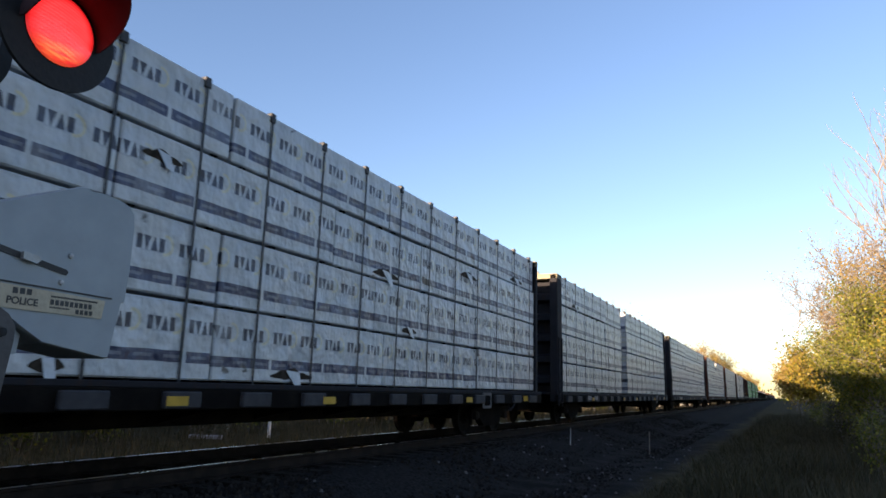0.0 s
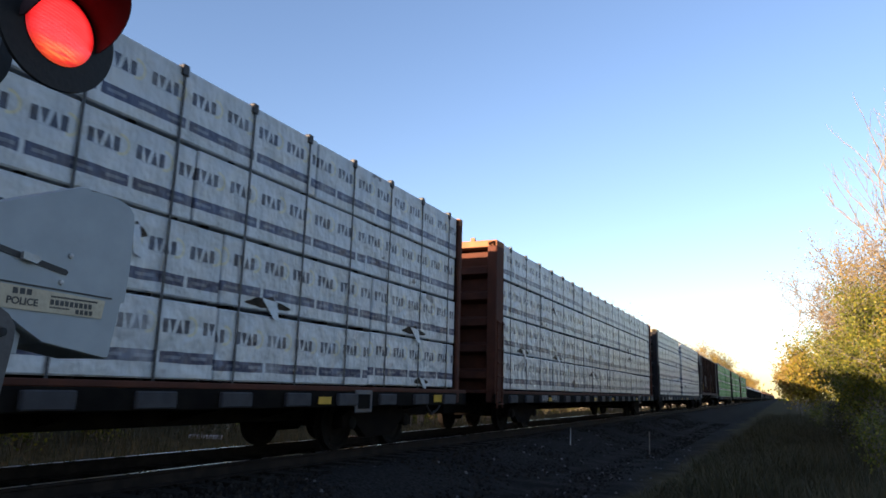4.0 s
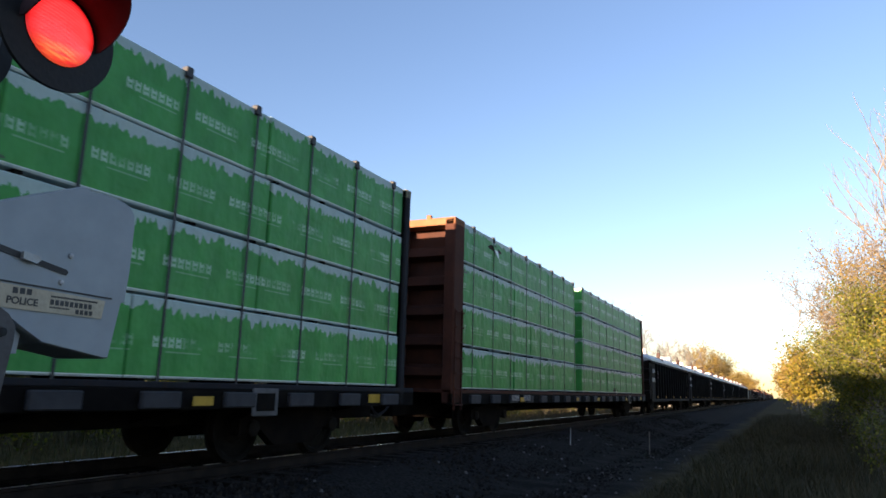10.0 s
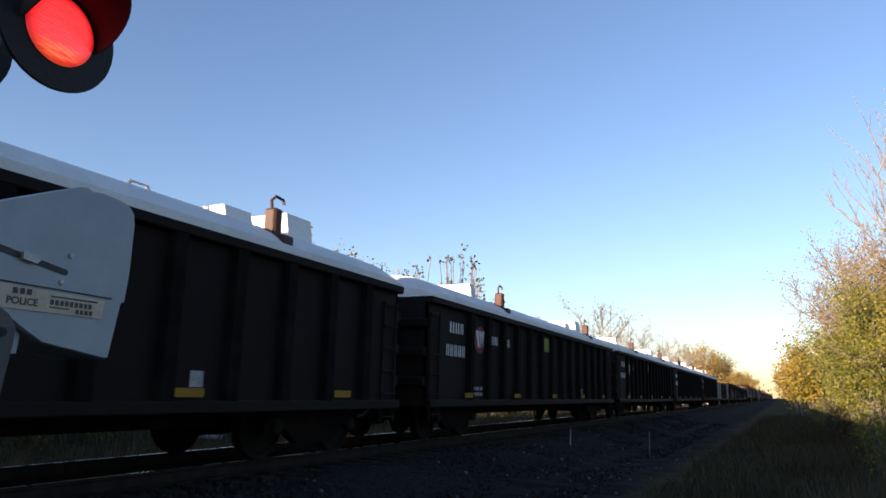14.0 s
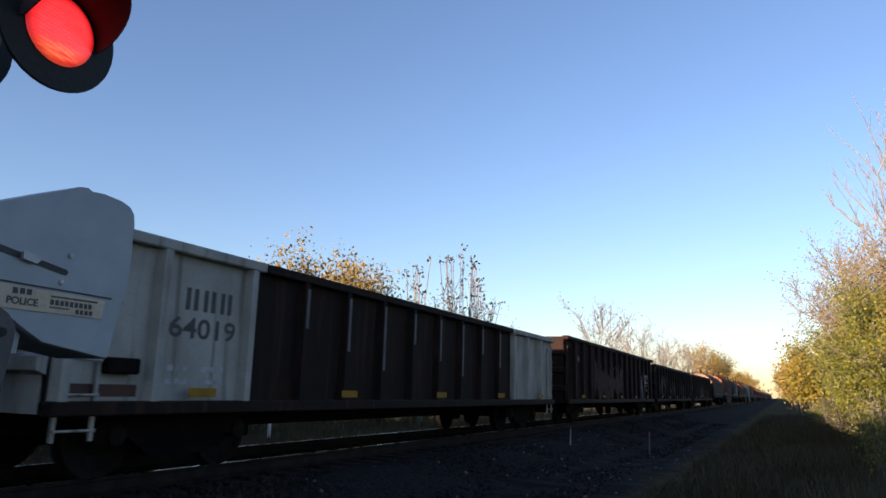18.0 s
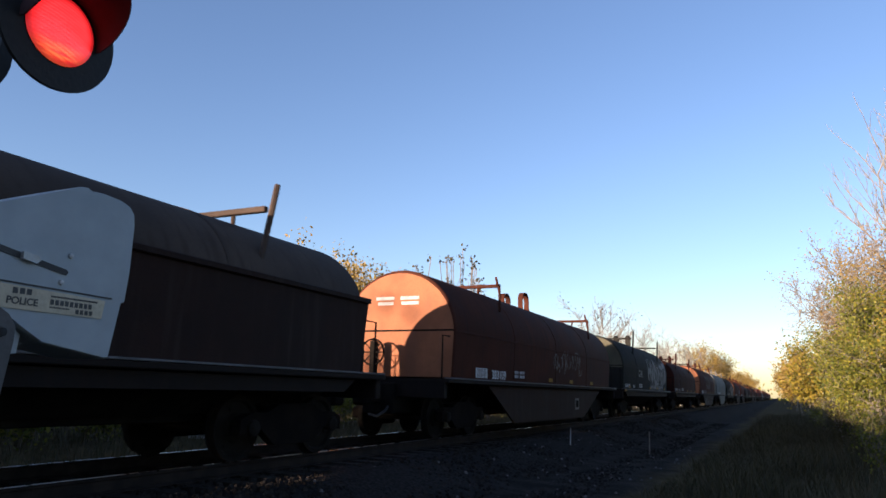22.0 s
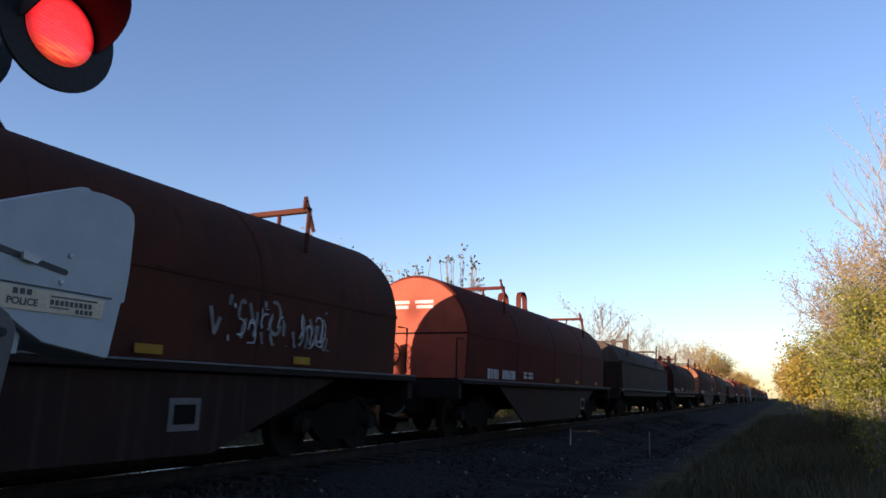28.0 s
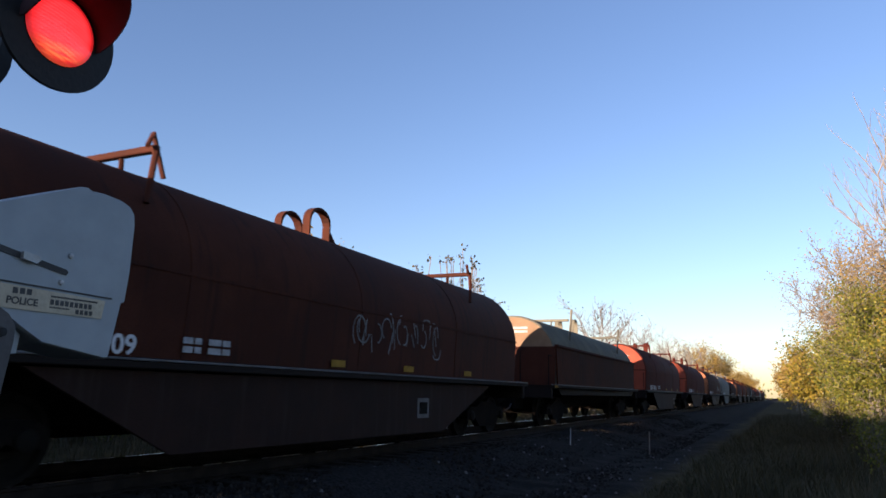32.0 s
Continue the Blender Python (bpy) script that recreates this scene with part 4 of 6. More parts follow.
def add_graffiti(car, x, y0, y1, z0, z1, material, seed, strokes=9, width=0.06, bend=None):
    """Sprayed strokes: bent ribbons just proud of the side, with no readable letters."""
    r = random.Random(seed)
    g = Geo()
    width *= 0.6
    for k in range(strokes):
        cy = y0 + (y1 - y0) * (k + 0.5) / strokes
        w = (y1 - y0) / strokes * 0.62
        cz = (z0 + z1) / 2 + r.uniform(-0.1, 0.1) * (z1 - z0)
        for j in range(r.randint(2, 4)):
            if r.random() < 0.5:       # a straight dash
                ya, za = cy + r.uniform(-w, w), cz + r.uniform(-0.5, 0.5) * (z1 - z0)
                yb, zb = ya + r.uniform(-0.5, 0.5) * w, za + r.choice((-1, 1)) * r.uniform(0.2, 0.6) * (z1 - z0)
                pts = [(ya + (yb - ya) * i / 3, za + (zb - za) * i / 3) for i in range(4)]
            else:                      # a bent one
                a0, turn = r.uniform(0, 6.28), r.choice((-1, 1)) * r.uniform(1.6, 4.4)
                ry, rz = w * r.uniform(0.3, 0.7), (z1 - z0) * r.uniform(0.18, 0.45)
                oy, oz = r.uniform(-0.4, 0.4) * w, r.uniform(-0.2, 0.2) * (z1 - z0)
                pts = [(cy + oy + ry * math.cos(a0 + turn * i / 8), cz + oz + rz * math.sin(a0 + turn * i / 8)) for i in range(9)]
            prev = None
            for i, (y, z) in enumerate(pts):
                ny, nz = (pts[min(i + 1, len(pts) - 1)][1] - pts[max(i - 1, 0)][1]), -(pts[min(i + 1, len(pts) - 1)][0] - pts[max(i - 1, 0)][0])
                ln = math.hypot(ny, nz) or 1.0
                hw = width * r.uniform(0.35, 0.6)
                z = min(max(z, z0), z1)
                p, q = (y + ny / ln * hw, z + nz / ln * hw), (y - ny / ln * hw, z - nz / ln * hw)
                if prev:
                    n = len(g.v)
                    g.v += [(over_hood(x, c[1], bend), *c) for c in (prev[0], p, q, prev[1])]
                    g.f.append((n, n + 1, n + 2, n + 3))
                prev = (p, q)
    me = bpy.data.meshes.new("graffiti")
    me.from_pydata(g.v, [], g.f)
    me.materials.append(material)
    part("graffiti", me, None, car, "sprayed graffiti strokes")["kind"] = "stuff"


def add_word(car, word, size, put, material, name="graffiti"):
    """A sprayed word; put(u, v) gives the place of each corner."""
    cu = bpy.data.curves.new("word", "FONT")
    cu.body, cu.size, cu.shear, cu.offset = word, size, 0.25, 0.012
    tmp = new("word", cu)
    me = bpy.data.meshes.new_from_object(tmp)
    bpy.data.objects.remove(tmp)
    for c in me.vertices:
        c.co = put(c.co.x, c.co.y)
    me.materials.clear()
    me.materials.append(material)
    part(name, me, None, car, "sprayed pale letters")


def add_text(car, text, x, y0, y1, z0, z1, material, lean=0.0, bend=None, name="lettering", label=""):
    """Painted characters that fill a box on a side."""
    cu = bpy.data.curves.new("text", "FONT")
    cu.body, cu.size, cu.offset, cu.resolution_u = text, 1.0, 0.02, 3
    tmp = new("text", cu)
    me = bpy.data.meshes.new_from_object(tmp)
    bpy.data.objects.remove(tmp)
    us, vs = [c.co.x for c in me.vertices], [c.co.y for c in me.vertices]
    u0, v0, ku, kv = min(us), min(vs), (y1 - y0) / (max(us) - min(us)), (z1 - z0) / (max(vs) - min(vs))
    for c in me.vertices:
        z = z0 + (c.co.y - v0) * kv
        c.co = (over_hood(x, z, bend), y0 + (c.co.x - u0) * ku + (z - z0) * lean, z)
    me.materials.clear()
    me.materials.append(material)
    part(name, me, None, car, label)


def add_piece(car, x, y0, y1, z0, z1, material, seed, letters=5, width=0.2, bend=None):
    """A large sprayed piece: thick slanting strokes with pointed ends, packed side by side."""
    r = random.Random(seed)
    g = Geo()
    cell = (y1 - y0) / letters
    for k in range(letters):
        a = y0 + cell * k
        lean = r.uniform(-0.12, 0.22)
        strokes = [(a + 0.10 * cell, z0, a + (0.16 + lean) * cell, z1), (a + 0.72 * cell, z0, a + (0.74 + lean) * cell, z1)]
        strokes.append(r.choice(((a + 0.15 * cell, z1, a + 0.75 * cell, z0), (a + 0.15 * cell, z0, a + 0.8 * cell, z1), (a + 0.1 * cell, (z0 + z1) / 2, a + 0.85 * cell, (z0 + z1) / 2))))
        if r.random() < 0.6:
            zc = r.choice((z0 + 0.1 * (z1 - z0), z1 - 0.1 * (z1 - z0)))
            strokes.append((a, zc, a + 0.95 * cell, zc + r.uniform(-0.1, 0.1) * (z1 - z0)))
        for m, (ya, za, yb, zb) in enumerate(strokes):
            ya, yb = ya + r.uniform(-0.06, 0.06) * cell, yb + r.uniform(-0.06, 0.06) * cell
            za, zb = za + r.uniform(-0.1, 0.12) * (z1 - z0), zb + r.uniform(-0.14, 0.08) * (z1 - z0)
            n, ln = 6, math.hypot(yb - ya, zb - za)
            ny, nz = (zb - za) / ln, -(yb - ya) / ln
            bow = r.uniform(-0.08, 0.08) * ln
            prev = None
            for i in range(n + 1):
                f = i / n
                hw = width * (0.25 + 0.75 * math.sin(math.pi * min(f * 1.2 + 0.12, 0.92))) * 0.5
                cy, cz = ya + (yb - ya) * f + ny * bow * math.sin(math.pi * f), za + (zb - za) * f + nz * bow * math.sin(math.pi * f)
                p, q = (cy + ny * hw, cz + nz * hw), (cy - ny * hw, cz - nz * hw)
                if prev:
                    b = len(g.v)
                    g.v += [(over_hood(x + 0.0015 * m, c[1], bend), *c) for c in (prev[0], p, q, prev[1])]
                    g.f.append((b, b + 1, b + 2, b + 3))
                prev = (p, q)
    me = bpy.data.meshes.new("graffiti")
    me.from_pydata(g.v, [], g.f)
    me.materials.append(material)
    part("graffiti", me, None, car, "large sprayed graffiti piece")["kind"] = "stuff"


# ---- centre-beam flatcar: y = 0 where the load starts ----
LOAD, TIER, DECK = 21.25, 0.882, 1.02
STRAPS = [0.62 + 1.19 * i for i in range(18)]


def centerbeam(material, label):
    car = thing("centerbeam_flatcar", label, "flatcar", "freight cars of the train")
    m = M[material]
    g = Geo().box(-1.4, 1.4, -0.5, LOAD + 0.5, 0.93, 1.0, 0.01)
    part("deck", g, m, car)
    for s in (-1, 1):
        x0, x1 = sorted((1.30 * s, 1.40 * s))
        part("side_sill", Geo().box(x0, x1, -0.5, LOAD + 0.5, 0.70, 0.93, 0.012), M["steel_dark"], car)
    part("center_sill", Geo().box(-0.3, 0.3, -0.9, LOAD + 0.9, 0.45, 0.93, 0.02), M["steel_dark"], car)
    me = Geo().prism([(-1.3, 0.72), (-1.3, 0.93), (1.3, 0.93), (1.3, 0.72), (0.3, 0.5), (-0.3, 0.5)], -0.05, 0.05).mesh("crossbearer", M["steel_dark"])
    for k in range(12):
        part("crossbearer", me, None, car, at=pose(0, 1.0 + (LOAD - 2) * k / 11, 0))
    # the tall beam down the middle
    g = Geo().box(-0.14, 0.14, 0, LOAD, 4.35, 4.55, 0.02)
    for k in range(15):
        y = 0.1 + (LOAD - 0.2) * k / 14
        g.box(-0.07, 0.07, y - 0.08, y + 0.08, 1.0, 4.35)
        if k < 14:
            g.cyl((0, y, 1.05 if k % 2 else 4.3), (0, y + (LOAD - 0.2) / 14, 4.3 if k % 2 else 1.05), 0.05, None, 6)
    part("center_beam", g, m, car)
    for y, out in ((0.0, -1), (LOAD, 1)):
        y0, y1 = sorted((y, y + (-0.5 if out < 0 else 0.16)))
        b = part("bulkhead", Geo().box(-1.36, 1.36, min(y, y + out * 0.12), max(y, y + out * 0.12), 1.0, 4.45, 0.015), m, car)
        for s in (-1, 1):
            xa, xb = sorted((1.16 * s, 1.40 * s))
            part("corner_post", Geo().box(xa, xb, y0, y1, 0.72, 4.52, 0.025), m, b)
        xa = Geo().box(-0.16, 0.16, y0 + 0.02, y1 - 0.02, 1.0, 4.45, 0.02)
        part("middle_post", xa, m, b)
        for k in range(5):
            z = 1.35 + 0.62 * k
            part("rib", Geo().prism([(y + out * 0.12, z - 0.16), (y + out * 0.12, z + 0.16), (y + out * 0.36, z + 0.08), (y + out * 0.36, z - 0.08)], -1.16, 1.16, "x"), m, b)
        g = Geo().box(-1.40, 1.40, y0, y1, 4.37, 4.53, 0.015)
        for s in (-0.8, 0.75):
            g.box(s - 0.05, s + 0.05, y0 + 0.05, y0 + 0.12, 4.53, 4.62)
        # cap far paler than the car, its colour standing in for sunlight
        part("cap", g, M["cap_red"] if material == "car_red" else M["cap_tan"], b, "top beam coloured pale for the sun on it")
        add_coupler(car, y + out * 0.85, out)
        add_truck(car, y - out * 2.4 if out < 0 else y - out * 2.4)
        add_bars(car, 1.402, y - out * 1.0 if out > 0 else 0.5, 0.76, (0.34,), 0.13, M["yellow"], "reflector")
    for s in STRAPS:
        g = Geo().box(1.352, 1.357, s - 0.017, s + 0.017, DECK - 0.02, 4.55)
        g.box(0.2, 1.357, s - 0.016, s + 0.016, 4.55, 4.556)
        st = part("strap", g, M["band"], car)
        part("corner_guard", Geo().box(1.27, 1.368, s - 0.05, s + 0.05, 4.43, 4.562, 0.01), M["strap"], st)
        part("winch", Geo().box(1.40, 1.47, s - 0.26, s + 0.26, 0.72, 0.90, 0.015), M["winch"], car, "grey strap winch")
    for y in (3.4, 8.7, 11.5, 16.5):
        add_bars(car, 1.474, y, 0.75, (0.3,), 0.10, M["yellow"], "reflector")
    add_bars(car, 1.475, 2.80, 0.77, (0.13, 0.13, 0.13, -0.26, 0.13, 0.13, 0.13), 0.14, M["mark_dim"], gap=0.05)
    g = Geo().box(1.40, 1.42, 17.53, 18.02, 0.61, 0.95, 0.01)
    p = part("placard", g, M["sill_edge"], car)
    part("placard_face", Geo().box(1.42, 1.424, 17.60, 17.95, 0.67, 0.89), M["steel_dark"], p)
    add_ladder(car, 1.40, -0.42, -0.08, 0.6, 2.6, m, 7)
    return car


def pack_mesh(name, length, material):
    return Geo().box(-1.1, 0.0, 0.0, length, 0.0, TIER - 0.035, 0.018).mesh(name, M[material])


def bearer_mesh(length):
    g = Geo()
    for k in range(4):
        y = 0.2 + (length - 0.45) * k / 3
        g.box(-1.05, -0.03, y, y + 0.09, -0.035, 0.0)
    return g.mesh("bearer", M["steel_dark"])


PACKS = {}


def torn_meshes(wrap):
    """Three torn spots: a ragged dark hole over bare boards, and the flap of wrap that hangs off it."""
    made = []
    for k in range(3):
        r = random.Random(800 + k)
        n, ln = 9, (0.55, 0.9, 0.35)[k]
        top = [(ln * i / n, 0.05 + 0.10 * math.sin(math.pi * i / n) * r.uniform(0.5, 1.3)) for i in range(n + 1)]
        low = [(ln * i / n, 0.03 - 0.05 * math.sin(math.pi * i / n) * r.uniform(0.3, 1.2)) for i in range(n + 1)]
        hole = Geo().prism(low + top[::-1], 0.001, 0.004, "x").mesh("torn_hole", M["torn"])
        a, b, c = top[3], top[6], (ln * 0.62, -0.10 - 0.06 * k)
        flap = Geo().add([(0.006, *a), (0.006, *b), (0.05, c[0] + 0.06, c[1]), (0.045, c[0] - 0.05, c[1] + 0.04), (0.010, *a), (0.010, *b), (0.054, c[0] + 0.06, c[1]), (0.049, c[0] - 0.05, c[1] + 0.04)],
                         [(0, 1, 2, 3), (7, 6, 5, 4), (0, 4, 5, 1), (1, 5, 6, 2), (2, 6, 7, 3), (3, 7, 4, 0)]).mesh("torn_flap", M[wrap])
        made.append((hole, flap))
    return made


def load_lumber(s, wrap, seed, label, gap=None, short=None):
    """Four tiers of wrapped packs on both sides of the beam. gap: an open space across all tiers; short: one in the top tier."""
    r = random.Random(seed)
    for tier in range(4):
        z = DECK + TIER * tier
        hole = gap or (short if tier == 3 else None)
        spans = [(0.03, hole[0]), (hole[1], LOAD - 0.03)] if hole else [(0.03, LOAD * 0.5 + r.choice((-1.2, 0.3, 1.1)))]
        if not hole:
            spans.append((spans[0][1] + 0.015, LOAD - 0.03))
        for y0, y1 in spans:
            cuts = r.choice(((0.33, 0.67), (0.36, 0.68), (0.5,), (0.3, 0.66)))
            edges = [y0] + [y0 + (y1 - y0) * c for c in cuts] + [y1]
            for a, b in zip(edges, edges[1:]):
                n = round(b - a - 0.015, 2)
                if (n, wrap) not in PACKS:
                    PACKS[n, wrap] = pack_mesh("lumber_pack", n, wrap), bearer_mesh(n)
                me, be = PACKS[n, wrap]
                ob = tagged(new("lumber_pack", me), label, "lumber pack", "wrapped lumber packs")
                part("bearer", be, None, ob)["kind"] = "stuff"
                if r.random() < (0.45 if wrap == "wrap_white" else 0.15):
                    if ("torn", wrap) not in PACKS:
                        PACKS["torn", wrap] = torn_meshes(wrap)
                    hole, flap = r.choice(PACKS["torn", wrap])
                    torn = part("torn_hole", hole, None, ob, "ragged tear over dark boards", at=pose(0, r.uniform(0.2, max(0.3, n - 1.2)), r.choice((0.04, 0.04, 0.55))))
                    part("torn_flap", flap, None, torn, "hanging flap of wrap")
                MOVERS.append((ob, s + a + 0.01, z + r.uniform(0, 0.02), 1.35 + r.uniform(-0.03, 0.0)))
            n = round(y1 - y0, 2)
            if (n, wrap, 1) not in PACKS:
                PACKS[n, wrap, 1] = Geo().box(0.0, 1.1, 0.0, n, 0.0, TIER - 0.035, 0.018).mesh("lumber_pack", M[wrap])
            ob = tagged(new("lumber_pack", PACKS[n, wrap, 1]), label, "lumber pack", "wrapped lumber packs")
            MOVERS.append((ob, s + y0, z, -1.35))


# ---- covered hopper: y = 0 at its end sill ----
def covered_hopper():
    car = thing("covered_hopper", "rust-streaked dark brown covered hopper car with grey-green end bracing", "hopper car", "freight cars of the train")
    L, b = 16.4, M["hopper"]
    a0, a1 = 0.12, L - 0.12
    # body: long side sheets; the ends slope in below the roof
    g = Geo()
    side = [(a0, 4.37), (a0, 3.55), (2.6, 1.30), (L - 2.6, 1.30), (a1, 3.55), (a1, 4.37)]
    g.prism(side, -1.30, 1.30, "x")
    part("body", g, b, car)
    # side sheets whose lower corners are cut back over the trucks
    cut = [(0.12, 4.37), (0.12, 3.70), (0.80, 3.25), (1.52, 2.52), (1.74, 2.25), (1.76, 1.30)]
    cut += [(L - y, z) for y, z in reversed(cut)]
    for s in (-1, 1):
        part("side_sheet", Geo().prism(cut, *sorted((1.30 * s, 1.36 * s)), "x"), b, car)
    roof = [(-1.38, 4.34), (-1.36, 4.43), (-0.8, 4.52), (0.8, 4.52), (1.36, 4.43), (1.38, 4.34)]
    part("roof", Geo().prism(roof, a0 - 0.05, a1 + 0.05), b, car)
    # light along the roof edge is put into this strip's pale colour
    part("roof_rail", Geo().box(1.37, 1.42, a0, a1, 4.31, 4.40, 0.01), M["roof_edge"], car, "stained roof edge coloured pale for the light on it")
    walkway = Geo().box(-0.35, 0.35, 0.2, L - 0.2, 4.58, 4.62)
    for k in range(12):
        y = 0.9 + (L - 1.8) * k / 11
        walkway.box(-0.3, 0.3, y - 0.03, y + 0.03, 4.48, 4.58)
    part("roof_walkway", walkway, M["galv"], car)
    g = Geo()
    for k in range(5):
        y = 1.6 + (L - 3.2) * k / 4
        g.box(-0.45, 0.45, y - 0.6, y + 0.6, 4.52, 4.57, 0.015)
    part("hatches", g, b, car)
    for s in (-1, 1):
        x0, x1 = sorted((1.30 * s, 1.42 * s))
        part("side_sill", Geo().box(x0, x1, 0.2, L - 0.2, 1.10, 1.32, 0.012), b, car)
    for k in range(17):
        y = 2.0 + (L - 4.0) * k / 16
        post = part("side_post", Geo().prism([(1.36, y - 0.05), (1.36, y + 0.05), (1.42, y + 0.03), (1.42, y - 0.03)], 1.30, 4.34, "z"), b, car)
        # paint worn off the post in long pale runs
        r = random.Random(60 + k)
        low, high = 1.34 + r.uniform(0.0, 0.25), r.choice((2.6, 3.0, 3.3, 3.7, 2.3)) + r.uniform(-0.2, 0.2)
        w = r.uniform(0.010, 0.024)
        run = [(y - w * 0.5, low), (y + w, low + 0.1), (y + w * 1.1, (low + high) / 2), (y + w * 0.3, high), (y - w * 0.6, high - 0.2), (y - w, (low + high) / 2 - 0.2)]
        part("worn_run", Geo().prism(run, 1.4205, 1.4225, "x"), M["wear"], post)
    for k in range(4):
        y = 3.4 + (L - 6.8) * k / 3
        part("discharge_hopper", Geo().prism([(-1.2, y - 1.35), (1.2, y - 1.35), (1.2, y + 1.35), (-1.2, y + 1.35)], 1.28, 0.38, "z", [(-0.45, y - 0.3), (0.45, y - 0.3), (0.45, y + 0.3), (-0.45, y + 0.3)]), M["steel_dark"], car)
    part("center_sill", Geo().box(-0.3, 0.3, 0, L, 0.62, 1.05, 0.02), M["steel_dark"], car)
    e = M["hopper_end"]
    for y, out in ((0.0, -1), (L, 1)):
        part("end_sill", Geo().box(-1.4, 1.4, min(y, y - out * 0.2), max(y, y - out * 0.2), 0.85, 1.15, 0.015), e, car)
        part("end_platform", Geo().box(-1.38, 1.38, min(y - out * 0.2, y - out * 1.9), max(y - out * 0.2, y - out * 1.9), 1.10, 1.14), e, car)
        for s in (-1, 1):
            x0, x1 = sorted((1.30 * s, 1.40 * s))
            part("corner_post", Geo().box(x0, x1, min(y - out * 0.15, y - out * 0.3), max(y - out * 0.15, y - out * 0.3), 1.14, 3.72, 0.01), M["hopper_post"], car)
            g = Geo().box(x0, x1, min(y - out * 0.70, y - out * 0.79), max(y - out * 0.70, y - out * 0.79), 1.14, 3.28, 0.01)
            part("bracing_post", g, M["hopper_post"], car)
            part("brace", Geo().cyl((0.62 * s, y - out * 0.25, 1.2), (0.62 * s, y - out * 0.75, 3.55), 0.05, None, 6), e, car)
            part("handrail", Geo().tube([(1.38 * s, y - out * 0.2, 1.3), (1.38 * s, y - out * 0.2, 2.1), (1.38 * s, y - out * 1.1, 2.1)], 0.016), e, car)
        part("end_beam", Geo().box(-1.4, 1.4, min(y - out * 0.15, y - out * 0.75), max(y - out * 0.15, y - out * 0.75), 3.58, 3.70, 0.01), e, car)
        part("end_sheet", Geo().box(-1.36, 1.36, min(y - out * 0.10, y - out * 0.16), max(y - out * 0.10, y - out * 0.16), 3.70, 4.37), e, car)
        part("end_rib", Geo().prism([(y - out * 0.10, 3.74), (y - out * 0.10, 3.90), (y - out * 0.02, 3.86), (y - out * 0.02, 3.78)], -1.3, 1.3, "x"), e, car)
        part("air_tank", Geo().lathe([(0.0, 0.0), (0.02, 0.14), (0.08, 0.24), (0.95, 0.24), (1.01, 0.14), (1.03, 0.0)], (0.25, y - out * 1.32, 1.86), (1, 0, 0), 20), M["hopper_post"], car, "grey air tank", True)
        part("tank_bracket", Geo().box(0.4, 1.2, min(y - out * 1.1, y - out * 1.5), max(y - out * 1.1, y - out * 1.5), 1.14, 1.66, 0.02), b, car)
        part("middle_post", Geo().box(0.42, 0.54, min(y - out * 0.20, y - out * 0.30), max(y - out * 0.20, y - out * 0.30), 1.14, 3.6, 0.01), M["hopper_post"], car)
        if out > 0:
            add_ladder(car, 1.36, y - 0.9, y - 0.5, 1.3, 4.2, e, 9)
        add_coupler(car, y + out * 0.2, out)
        add_truck(car, y - out * 1.9)
    add_bars(car, 1.425, 2.75, 2.35, (0.2, 0.2, 0.2, 0.2), 0.28, M["wear"])
    add_bars(car, 1.425, 2.75, 1.95, (0.2, 0.2, 0.2, 0.2, 0.2, 0.2), 0.28, M["wear"])
    part("stencil_panel", Geo().box(1.421, 1.424, 2.70, 4.2, 1.85, 2.75), surface("pale_brown_panel", (0.020, 0.014, 0.012), (0.055, 0.042, 0.038), 3.0, streaks=0.7, stain=(0.018, 0.009, 0.007), rough=0.8, spec=0.14), car)
    add_bars(car, 1.362, 1.79, 1.56, (0.14,), 0.46, M["yellow"], "reflector")
    for y in (5.3, 8.4, 11.5):
        add_bars(car, 1.425, y, 1.5, (0.05,), 0.4, M["yellow"], "reflector")
    add_graffiti(car, 1.425, 8.6, 10.2, 2.2, 3.0, M["paint_pale"], 5, 5, 0.05)
    return car


